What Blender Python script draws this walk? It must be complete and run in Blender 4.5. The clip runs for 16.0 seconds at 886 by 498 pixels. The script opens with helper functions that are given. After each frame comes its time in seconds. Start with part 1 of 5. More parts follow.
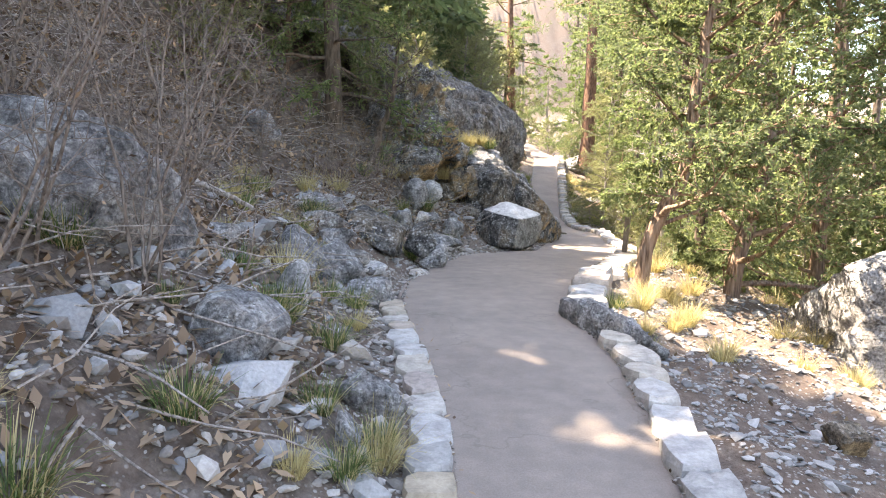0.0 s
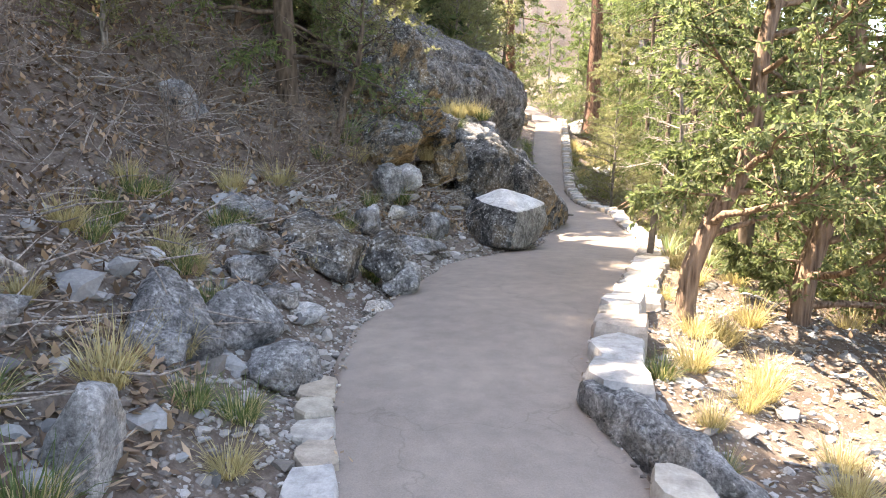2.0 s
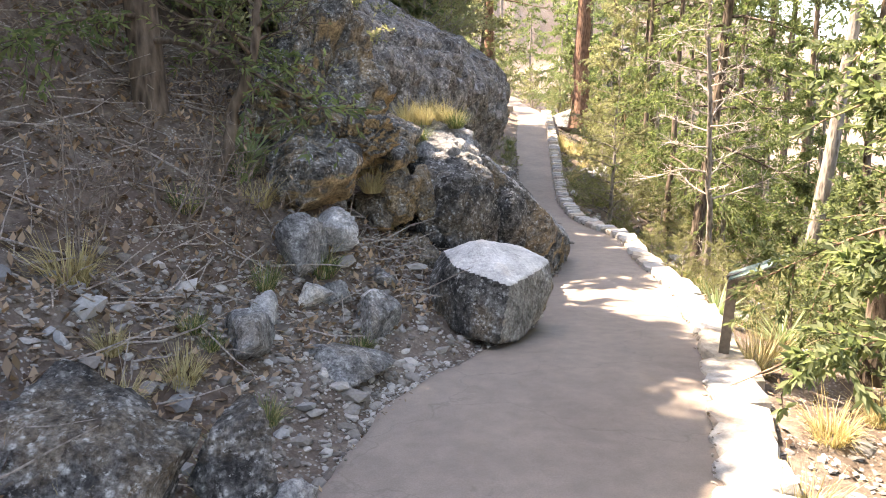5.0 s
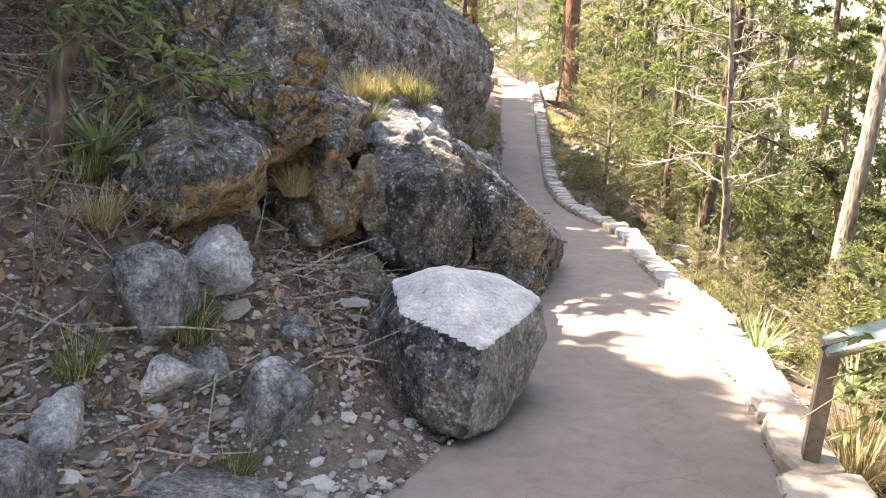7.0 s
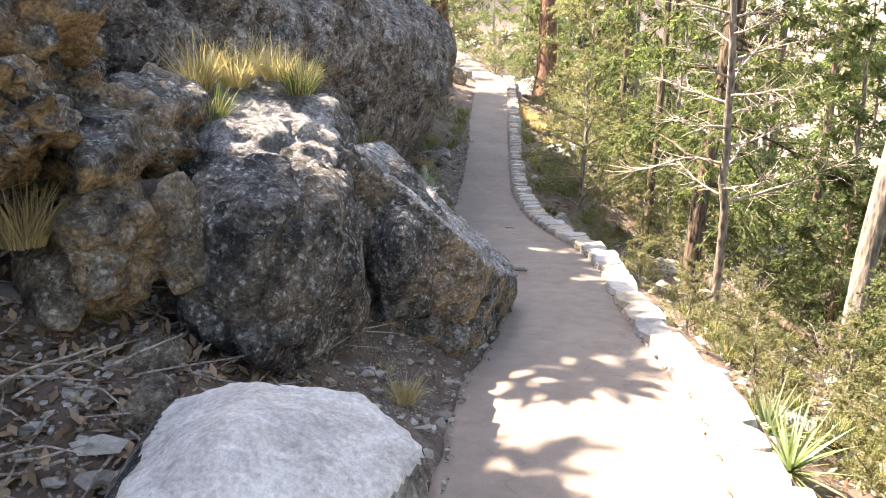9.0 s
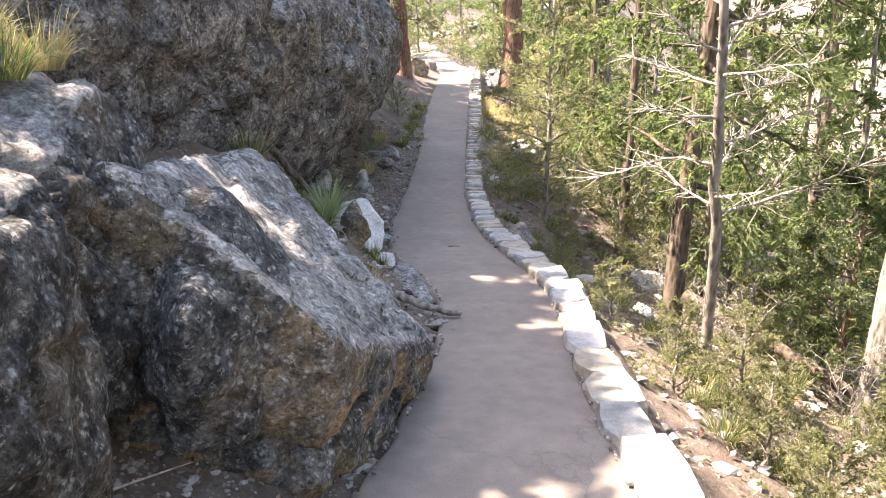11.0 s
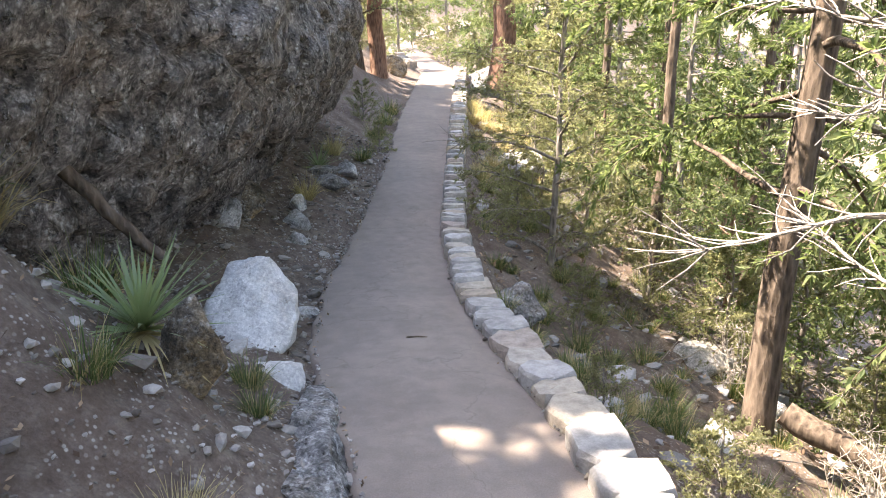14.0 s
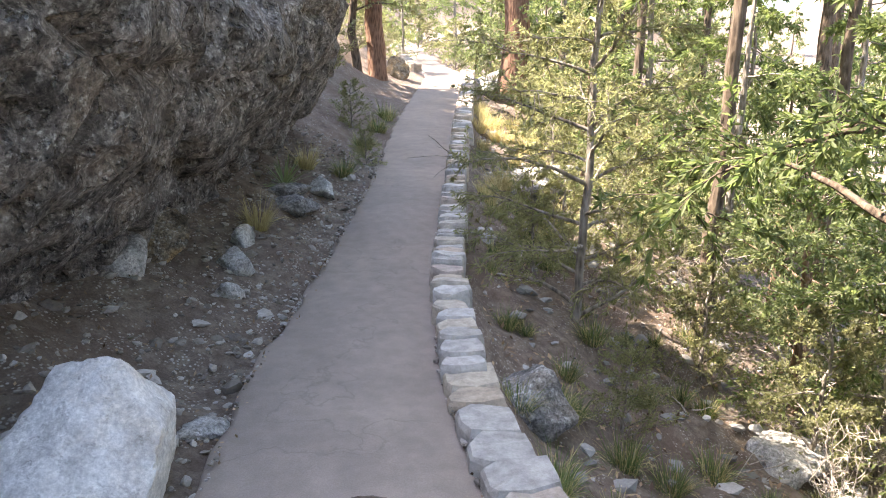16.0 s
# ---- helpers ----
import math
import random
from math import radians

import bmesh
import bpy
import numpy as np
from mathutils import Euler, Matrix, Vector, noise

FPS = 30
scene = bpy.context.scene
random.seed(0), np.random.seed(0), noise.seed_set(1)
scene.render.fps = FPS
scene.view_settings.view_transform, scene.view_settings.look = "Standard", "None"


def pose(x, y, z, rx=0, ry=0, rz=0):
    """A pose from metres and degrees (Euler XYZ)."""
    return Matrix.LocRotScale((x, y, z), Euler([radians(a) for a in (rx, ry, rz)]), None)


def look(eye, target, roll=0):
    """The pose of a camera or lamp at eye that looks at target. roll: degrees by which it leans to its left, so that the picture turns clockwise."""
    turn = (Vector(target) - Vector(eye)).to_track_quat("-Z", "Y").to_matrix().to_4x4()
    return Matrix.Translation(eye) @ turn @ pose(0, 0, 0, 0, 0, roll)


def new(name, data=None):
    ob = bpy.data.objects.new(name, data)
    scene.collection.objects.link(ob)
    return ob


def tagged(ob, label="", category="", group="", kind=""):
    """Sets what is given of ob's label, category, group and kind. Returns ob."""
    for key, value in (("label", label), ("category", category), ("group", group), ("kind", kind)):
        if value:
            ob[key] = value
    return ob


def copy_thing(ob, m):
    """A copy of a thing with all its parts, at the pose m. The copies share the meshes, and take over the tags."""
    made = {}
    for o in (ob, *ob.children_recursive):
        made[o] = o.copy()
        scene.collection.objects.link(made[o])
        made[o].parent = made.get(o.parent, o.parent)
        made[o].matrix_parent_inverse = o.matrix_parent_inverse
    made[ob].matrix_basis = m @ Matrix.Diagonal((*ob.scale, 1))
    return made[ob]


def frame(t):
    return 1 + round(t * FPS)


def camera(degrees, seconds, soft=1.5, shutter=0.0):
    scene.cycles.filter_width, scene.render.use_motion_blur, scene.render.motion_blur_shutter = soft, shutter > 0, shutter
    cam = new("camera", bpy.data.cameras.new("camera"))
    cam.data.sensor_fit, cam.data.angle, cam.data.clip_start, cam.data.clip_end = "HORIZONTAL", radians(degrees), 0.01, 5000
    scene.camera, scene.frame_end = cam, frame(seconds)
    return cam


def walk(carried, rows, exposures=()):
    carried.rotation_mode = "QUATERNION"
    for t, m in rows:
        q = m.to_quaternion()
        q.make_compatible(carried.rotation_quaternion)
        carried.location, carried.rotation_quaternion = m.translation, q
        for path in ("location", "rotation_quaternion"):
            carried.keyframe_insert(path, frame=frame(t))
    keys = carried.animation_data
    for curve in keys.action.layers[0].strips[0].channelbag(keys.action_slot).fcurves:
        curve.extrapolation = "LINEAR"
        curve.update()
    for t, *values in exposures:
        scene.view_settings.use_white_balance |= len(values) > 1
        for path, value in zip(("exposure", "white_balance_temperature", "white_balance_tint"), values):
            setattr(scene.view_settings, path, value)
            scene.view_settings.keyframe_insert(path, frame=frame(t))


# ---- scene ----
cam = camera(64.00, 16.0, 1.0)
PATH = [
    (0.0, (0.028, 0.002, 1.361), (-0.193, 3.971, 0.913), 1.36),
    (0.5, (0.017, 0.462, 1.430), (-0.193, 4.415, 0.854), 1.13),
    (1.0, (0.070, 0.977, 1.479), (-0.189, 4.916, 0.837), 0.97),
    (1.5, (0.046, 1.449, 1.519), (-0.197, 5.388, 0.869), 0.82),
    (2.0, (0.151, 1.987, 1.579), (-0.077, 5.927, 0.922), 0.57),
    (2.5, (0.177, 2.500, 1.652), (-0.036, 6.436, 0.972), 0.75),
    (3.0, (0.270, 2.997, 1.708), (0.053, 6.932, 1.025), 0.38),
    (3.5, (0.266, 3.454, 1.732), (0.059, 7.390, 1.052), 0.46),
    (4.0, (0.201, 3.992, 1.759), (-0.002, 7.927, 1.065), 0.19),
    (4.2, (0.210, 4.215, 1.798), (0.022, 8.149, 1.100), 0.02),
    (6.3, (0.169, 6.159, 1.864), (0.126, 10.072, 1.037), 0.64),
    (6.5, (0.216, 6.333, 1.868), (0.166, 10.241, 1.016), 0.47),
    (7.0, (0.359, 6.792, 1.857), (0.329, 10.696, 0.986), 0.42),
    (7.5, (0.516, 7.296, 1.848), (0.526, 11.198, 0.967), 0.40),
    (8.0, (0.650, 7.725, 1.839), (0.676, 11.626, 0.952), 0.58),
    (8.5, (0.736, 8.204, 1.831), (0.776, 12.103, 0.943), 0.62),
    (9.0, (0.901, 8.659, 1.795), (0.959, 12.558, 0.902), 0.56),
    (9.2, (0.933, 8.823, 1.748), (0.994, 12.724, 0.865), 0.56),
    (11.3, (1.531, 10.786, 1.708), (1.702, 14.674, 0.783), -0.69),
    (11.5, (1.520, 11.041, 1.622), (1.710, 14.928, 0.698), -0.12),
    (12.0, (1.632, 11.692, 1.600), (1.828, 15.576, 0.667), -0.47),
    (12.5, (1.714, 12.237, 1.599), (1.934, 16.123, 0.676), 0.22),
    (13.0, (1.714, 12.678, 1.594), (1.947, 16.567, 0.688), 0.25),
    (13.5, (1.804, 13.137, 1.585), (2.042, 17.028, 0.690), 0.05),
    (14.0, (1.845, 13.607, 1.556), (2.088, 17.499, 0.666), 0.04),
    (14.5, (1.954, 14.090, 1.555), (2.204, 17.982, 0.668), -0.00),
    (15.0, (1.949, 14.582, 1.478), (2.209, 18.475, 0.598), 0.19),
    (15.5, (2.018, 15.103, 1.531), (2.278, 18.998, 0.661), 0.26),
    (16.0, (2.098, 15.560, 1.486), (2.298, 19.463, 0.632), 0.77),
]
walk(cam, [(t, look(eye, target, roll)) for t, eye, target, roll in PATH], [(0, 3.0, 7750, 16), (3, 3.02, 7850, 17), (7, 3.02, 8050, 20), (9, 2.95, 7750, 19), (12, 2.95, 7200, 20), (14, 3.0, 7250, 18), (16, 3.15, 7250, 18)])

# ---- world, sun, exposure ----
SUN_AZ, SUN_EL = -80.0, 57.0      # degrees right of +y, degrees up
world = bpy.data.worlds.new("world")
scene.world = world
world.use_nodes = True
wn = world.node_tree.nodes
sky = wn.new("ShaderNodeTexSky")
sky.sky_type, sky.sun_disc = "NISHITA", False
sky.sun_elevation, sky.sun_rotation = radians(SUN_EL), radians(SUN_AZ)
wn["Background"].inputs[1].default_value = 0.15
world.node_tree.links.new(sky.outputs[0], wn["Background"].inputs[0])
sun = new("sun", bpy.data.lights.new("sun", "SUN"))
sun.data.energy, sun.data.angle, sun.data.color = 4.4, radians(0.55), (1.0, 0.94, 0.85)
SUN_DIR = Vector((math.sin(radians(SUN_AZ)) * math.cos(radians(SUN_EL)), math.cos(radians(SUN_AZ)) * math.cos(radians(SUN_EL)), math.sin(radians(SUN_EL))))
sun.matrix_world = look(SUN_DIR * 60, (0, 0, 0))

# ---- mesh helpers ----
RNG = np.random.default_rng(7)


class Soup:
    """Collects vertices and faces of one mesh."""

    def __init__(self):
        self.v, self.f, self.m, self.n = [], [], [], 0

    def add(self, verts, faces, mat=0):
        self.v.append(np.asarray(verts, float))
        fs = np.asarray(faces, int) + self.n
        self.f.extend(fs.tolist())
        self.m.extend([mat] * len(fs))
        self.n += len(verts)

    def mesh(self, name, mats, smooth=False):
        me = bpy.data.meshes.new(name)
        me.from_pydata(np.concatenate(self.v).tolist(), [], self.f)
        for m in mats:
            me.materials.append(m)
        if len(mats) > 1:
            me.polygons.foreach_set("material_index", self.m)
        if smooth:
            me.polygons.foreach_set("use_smooth", [True] * len(me.polygons))
        me.update()
        return me


def thing(name, mesh, where=(0, 0, 0), turn=(0, 0, 0), label="", category="", group="", kind="", scale=1.0):
    ob = new(name, mesh)
    ob.matrix_basis = pose(*where, *turn) @ Matrix.Diagonal((scale, scale, scale, 1))
    return tagged(ob, label, category, group, kind)


def part(name, mesh, parent, label="", where=(0, 0, 0), turn=(0, 0, 0)):
    ob = new(name, mesh)
    ob.parent = parent
    ob.matrix_basis = pose(*where, *turn)
    return tagged(ob, label)


def tube(soup, pts, radii, sides=6, mat=0):
    pts = np.asarray(pts, float)
    n = len(pts)
    d = np.gradient(pts, axis=0)
    d /= np.linalg.norm(d, axis=1, keepdims=True) + 1e-9
    ref = np.array([0.31, 0.17, 0.93]) if abs(d[:, 2]).mean() < 0.8 else np.array([0.9, 0.3, 0.1])
    a = np.cross(d, ref)
    a /= np.linalg.norm(a, axis=1, keepdims=True) + 1e-9
    b = np.cross(d, a)
    ang = np.linspace(0, 2 * np.pi, sides, endpoint=False)
    ring = np.cos(ang)[None, :, None] * a[:, None] + np.sin(ang)[None, :, None] * b[:, None]
    v = (pts[:, None] + ring * np.asarray(radii, float)[:, None, None]).reshape(-1, 3)
    i = np.arange(n - 1)[:, None] * sides
    j = np.arange(sides)[None]
    k = (j + 1) % sides
    f = np.stack([i + j, i + k, i + sides + k, i + sides + j], -1).reshape(-1, 4)
    soup.add(v, f, mat)


def blades(soup, base, way, length, width, mat=0, bend=0.0, seed=1):
    """Many thin leaf blades: a kite of two triangles each, from base along way."""
    rng = np.random.default_rng(seed)
    n = len(base)
    way = way / (np.linalg.norm(way, axis=1, keepdims=True) + 1e-9)
    side = np.cross(way, rng.normal(size=(n, 3)))
    side /= np.linalg.norm(side, axis=1, keepdims=True) + 1e-9
    length, width = np.broadcast_to(length, n)[:, None], np.broadcast_to(width, n)[:, None]
    mid = base + way * length * 0.5
    tip = base + way * length
    tip[:, 2] -= bend * length[:, 0]
    v = np.stack([base, mid + side * width * 0.5, tip, mid - side * width * 0.5], 1).reshape(-1, 3)
    f = np.arange(4 * n).reshape(n, 4)
    soup.add(v, f, mat)


def fbm(p, octaves=4, seed=0.0):
    return noise.fractal(Vector((p[0] + seed, p[1] - seed, p[2] + 0.5 * seed)), 1.0, 2.0, octaves)


# ---- materials ----
def material(name, rough=0.9):
    m = bpy.data.materials.new(name)
    m.use_nodes = True
    b = m.node_tree.nodes["Principled BSDF"]
    b.inputs["Roughness"].default_value = rough
    b.inputs["Specular IOR Level"].default_value = 0.25
    return m, m.node_tree, b


def node(tree, kind, **values):
    n = tree.nodes.new(kind)
    for k, v in values.items():
        n.inputs[k.replace("_", " ")].default_value = v
    return n


def noise_tex(tree, coords, scale, detail=6.0, rough=0.6):
    n = node(tree, "ShaderNodeTexNoise", Scale=scale, Detail=detail, Roughness=rough)
    tree.links.new(coords, n.inputs["Vector"])
    return n.outputs["Fac"]


def ramp(tree, fac, *stops):
    r = tree.nodes.new("ShaderNodeValToRGB")
    e = r.color_ramp.elements
    while len(e) < len(stops):
        e.new(0.5)
    for el, (at, col) in zip(e, stops):
        el.position, el.color = at, (*col, 1) if len(col) == 3 else col
    tree.links.new(fac, r.inputs[0])
    return r.outputs["Color"]


def mix(tree, fac, a, b, kind="MIX"):
    m = tree.nodes.new("ShaderNodeMix")
    m.data_type, m.blend_type = "RGBA", kind
    for sock, val in ((m.inputs[0], fac), (m.inputs[6], a), (m.inputs[7], b)):
        if isinstance(val, (int, float)):
            sock.default_value = val
        elif isinstance(val, tuple):
            sock.default_value = (*val, 1)
        else:
            tree.links.new(val, sock)
    return m.outputs[2]


def coords_of(tree, kind="Object"):
    return tree.nodes.new("ShaderNodeTexCoord").outputs[kind]


def bump(tree, bsdf, height, strength, dist):
    b = node(tree, "ShaderNodeBump", Strength=strength, Distance=dist)
    tree.links.new(height, b.inputs["Height"])
    tree.links.new(b.outputs[0], bsdf.inputs["Normal"])


def grey(v):
    return (v, v, v)


def stone_material(name, dark, mid, pale, lichen=0.45, warm=(0.42, 0.30, 0.17), warmth=0.35, cracks=1.0, calm=1.0, under=None):
    """Weathered limestone: blotches, pale lichen flecks, warm iron stains, fine pits. under: fresh colour of overhung faces, where no lichen grows."""
    m, t, b = material(name, 0.92)
    geo = t.nodes.new("ShaderNodeNewGeometry")
    co = geo.outputs["Position"]
    big = noise_tex(t, co, 2.3, 6, 0.65)
    med = noise_tex(t, co, 9.0, 10, 0.75)
    fine = noise_tex(t, co, 48.0, 8, 0.75)
    col = ramp(t, med, (0.34, dark), (0.47, mid), (0.64, pale))
    stain = ramp(t, big, (0.50, grey(0)), (0.60, grey(1)))
    col = mix(t, mix(t, warmth, grey(0), stain), col, warm)
    vor = node(t, "ShaderNodeTexVoronoi", Scale=30.0)
    t.links.new(co, vor.inputs["Vector"])
    spots = ramp(t, noise_tex(t, co, 15.0, 9, 0.8), (0.50, grey(0)), (0.525, grey(1)))
    flecks = mix(t, 1.0, spots, ramp(t, vor.outputs["Distance"], (0.25, grey(1)), (0.5, grey(0.2))), "MULTIPLY")
    col = mix(t, mix(t, lichen, grey(0), flecks), col, (0.50, 0.50, 0.47))
    blot = noise_tex(t, co, 4.2, 8, 0.7)
    col = mix(t, 0.85 * calm, col, ramp(t, blot, (0.36, grey(0.36)), (0.48, grey(0.9)), (0.60, grey(1.35))), "MULTIPLY")
    if under:
        sep = t.nodes.new("ShaderNodeSeparateXYZ")
        t.links.new(geo.outputs["Normal"], sep.inputs[0])
        low = t.nodes.new("ShaderNodeMath")
        low.operation = "MULTIPLY_ADD"
        t.links.new(big, low.inputs[0])
        low.inputs[1].default_value = 1.3
        t.links.new(sep.outputs["Z"], low.inputs[2])
        fresh = mix(t, 0.8, under, ramp(t, med, (0.36, grey(0.35)), (0.62, grey(1.5))), "MULTIPLY")
        col = mix(t, ramp(t, low.outputs[0], (0.22, grey(1)), (0.50, grey(0))), col, fresh)
    tint = mix(t, 0.75 * calm, col, ramp(t, fine, (0.36, grey(0.2)), (0.5, grey(0.95)), (0.62, grey(1.7))), "MULTIPLY")
    t.links.new(tint, b.inputs["Base Color"])
    h = mix(t, 0.45, med, fine)
    pits = ramp(t, noise_tex(t, co, 20.0, 3, 0.5), (0.30, grey(0)), (0.42, grey(1)))
    h = mix(t, 0.3 * cracks, h, pits)
    bump(t, b, h, 1.0, 0.085 * calm)
    return m


TAN_UNDER = (0.33, 0.235, 0.13)
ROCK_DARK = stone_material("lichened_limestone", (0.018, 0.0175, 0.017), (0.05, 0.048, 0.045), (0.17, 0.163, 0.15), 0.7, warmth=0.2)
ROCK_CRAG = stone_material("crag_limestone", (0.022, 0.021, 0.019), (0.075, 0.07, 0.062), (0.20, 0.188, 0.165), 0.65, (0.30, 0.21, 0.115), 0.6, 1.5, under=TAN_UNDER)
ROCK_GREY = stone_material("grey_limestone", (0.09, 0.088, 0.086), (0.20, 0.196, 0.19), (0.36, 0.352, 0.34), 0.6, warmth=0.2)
ROCK_PALE = stone_material("pale_limestone", (0.27, 0.265, 0.25), (0.39, 0.38, 0.36), (0.52, 0.505, 0.475), 0.3, (0.5, 0.38, 0.24), 0.25, calm=0.8)
ROCK_TAN = stone_material("tan_limestone", (0.05, 0.041, 0.031), (0.13, 0.107, 0.08), (0.26, 0.215, 0.155), 0.5, (0.34, 0.23, 0.11), 0.55, under=TAN_UNDER)
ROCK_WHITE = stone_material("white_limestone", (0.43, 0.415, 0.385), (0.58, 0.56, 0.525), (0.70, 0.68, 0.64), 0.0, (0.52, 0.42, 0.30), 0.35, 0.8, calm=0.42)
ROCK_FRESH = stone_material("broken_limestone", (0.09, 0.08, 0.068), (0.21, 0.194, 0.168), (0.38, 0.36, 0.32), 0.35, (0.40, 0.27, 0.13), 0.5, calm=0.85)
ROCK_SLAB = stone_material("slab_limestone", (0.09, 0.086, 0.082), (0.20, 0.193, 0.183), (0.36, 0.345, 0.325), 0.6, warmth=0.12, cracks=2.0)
ROCK_CLIFF = stone_material("cliff_limestone", (0.034, 0.031, 0.029), (0.105, 0.095, 0.087), (0.26, 0.238, 0.215), 0.45, (0.19, 0.14, 0.095), 0.3, 2.2)


def coping_material():
    m, t, b = material("coping_limestone", 0.9)
    co = t.nodes.new("ShaderNodeNewGeometry").outputs["Position"]
    rnd = t.nodes.new("ShaderNodeObjectInfo").outputs["Random"]
    base = ramp(t, rnd, (0.0, (0.33, 0.315, 0.29)), (0.45, (0.44, 0.42, 0.39)), (0.8, (0.40, 0.335, 0.245)), (1.0, (0.36, 0.305, 0.27)))
    med = noise_tex(t, co, 12.0, 7, 0.65)
    fine = noise_tex(t, co, 70.0, 5, 0.7)
    col = mix(t, 0.7, base, ramp(t, med, (0.3, grey(0.45)), (0.62, grey(1.15))), "MULTIPLY")
    col = mix(t, 0.4, col, ramp(t, fine, (0.3, grey(0.6)), (0.7, grey(1.2))), "MULTIPLY")
    t.links.new(col, b.inputs["Base Color"])
    bump(t, b, mix(t, 0.4, med, fine), 0.7, 0.02)
    return m


COPING = coping_material()


def path_material():
    m, t, b = material("tinted_concrete", 0.88)
    co = t.nodes.new("ShaderNodeNewGeometry").outputs["Position"]
    big = noise_tex(t, co, 1.1, 4)
    med = noise_tex(t, co, 8.0, 6)
    fine = noise_tex(t, co, 140.0, 4, 0.7)
    col = ramp(t, big, (0.3, (0.205, 0.170, 0.142)), (0.7, (0.262, 0.217, 0.178)))
    col = mix(t, 0.5, col, ramp(t, med, (0.34, grey(0.76)), (0.66, grey(1.14))), "MULTIPLY")
    col = mix(t, 0.5, col, ramp(t, fine, (0.25, grey(0.6)), (0.75, grey(1.3))), "MULTIPLY")
    vor = node(t, "ShaderNodeTexVoronoi", Scale=0.55)
    vor.feature = "DISTANCE_TO_EDGE"
    warp = t.nodes.new("ShaderNodeVectorMath")
    nz = node(t, "ShaderNodeTexNoise", Scale=2.5, Detail=6.0)
    t.links.new(co, nz.inputs["Vector"])
    t.links.new(co, warp.inputs[0])
    t.links.new(nz.outputs["Color"], warp.inputs[1])
    t.links.new(warp.outputs[0], vor.inputs["Vector"])
    crack = ramp(t, vor.outputs["Distance"], (0.0, grey(1)), (0.006, grey(0)))
    col = mix(t, mix(t, 0.35, grey(0), crack), col, (0.10, 0.085, 0.07))
    t.links.new(col, b.inputs["Base Color"])
    bump(t, b, mix(t, 0.5, med, fine), 0.35, 0.006)
    return m


PATH_MAT = path_material()


def soil_material():
    m, t, b = material("stony_soil", 0.95)
    co = t.nodes.new("ShaderNodeNewGeometry").outputs["Position"]
    big = noise_tex(t, co, 0.9, 5)
    med = noise_tex(t, co, 9.0, 8, 0.7)
    fine = noise_tex(t, co, 60.0, 6, 0.7)
    col = ramp(t, med, (0.28, (0.068, 0.052, 0.041)), (0.5, (0.145, 0.112, 0.087)), (0.72, (0.25, 0.208, 0.17)))
    col = mix(t, ramp(t, big, (0.45, grey(0)), (0.65, grey(0.7))), col, (0.13, 0.09, 0.068))
    vor = node(t, "ShaderNodeTexVoronoi", Scale=38.0)
    t.links.new(co, vor.inputs["Vector"])
    peb = mix(t, 1.0, ramp(t, vor.outputs["Distance"], (0.2, grey(1)), (0.34, grey(0))), ramp(t, noise_tex(t, co, 5.0, 3), (0.45, grey(0)), (0.6, grey(1))), "MULTIPLY")
    col = mix(t, peb, col, (0.38, 0.355, 0.32))
    col = mix(t, 0.5, col, ramp(t, fine, (0.3, grey(0.5)), (0.7, grey(1.35))), "MULTIPLY")
    t.links.new(col, b.inputs["Base Color"])
    bump(t, b, mix(t, 0.5, med, fine), 1.0, 0.03)
    return m


SOIL = soil_material()


def leaf_material(name, low, high, translucent=0.35, rough=0.6):
    m, t, b = material(name, rough)
    geo = t.nodes.new("ShaderNodeNewGeometry")
    col = ramp(t, geo.outputs["Random Per Island"], (0.0, low), (1.0, high))
    big = noise_tex(t, geo.outputs["Position"], 1.5, 3)
    col = mix(t, 0.6, col, ramp(t, big, (0.35, grey(0.65)), (0.65, grey(1.25))), "MULTIPLY")
    t.links.new(col, b.inputs["Base Color"])
    tr = t.nodes.new("ShaderNodeBsdfTranslucent")
    t.links.new(mix(t, 1.0, col, (1.95, 2.05, 1.5), "MULTIPLY"), tr.inputs["Color"])
    ms = t.nodes.new("ShaderNodeMixShader")
    ms.inputs[0].default_value = translucent
    t.links.new(b.outputs[0], ms.inputs[1])
    t.links.new(tr.outputs[0], ms.inputs[2])
    t.links.new(ms.outputs[0], t.nodes["Material Output"].inputs[0])
    return m


JUNIPER = leaf_material("juniper_needles", (0.065, 0.088, 0.045), (0.17, 0.19, 0.10), 0.5)
FIR = leaf_material("fir_needles", (0.06, 0.088, 0.036), (0.165, 0.19, 0.085), 0.5)
OLIVE = leaf_material("olive_leaves", (0.11, 0.115, 0.065), (0.22, 0.21, 0.13), 0.6)
GRASS_GREEN = leaf_material("green_grass", (0.045, 0.08, 0.025), (0.13, 0.16, 0.06), 0.3)
GRASS_DRY = leaf_material("dry_grass", (0.24, 0.19, 0.095), (0.46, 0.39, 0.22), 0.3)
YUCCA = leaf_material("yucca_blades", (0.10, 0.14, 0.065), (0.22, 0.27, 0.14), 0.25, 0.5)
LITTER = leaf_material("dead_leaves", (0.06, 0.036, 0.023), (0.37, 0.26, 0.17), 0.1, 0.8)


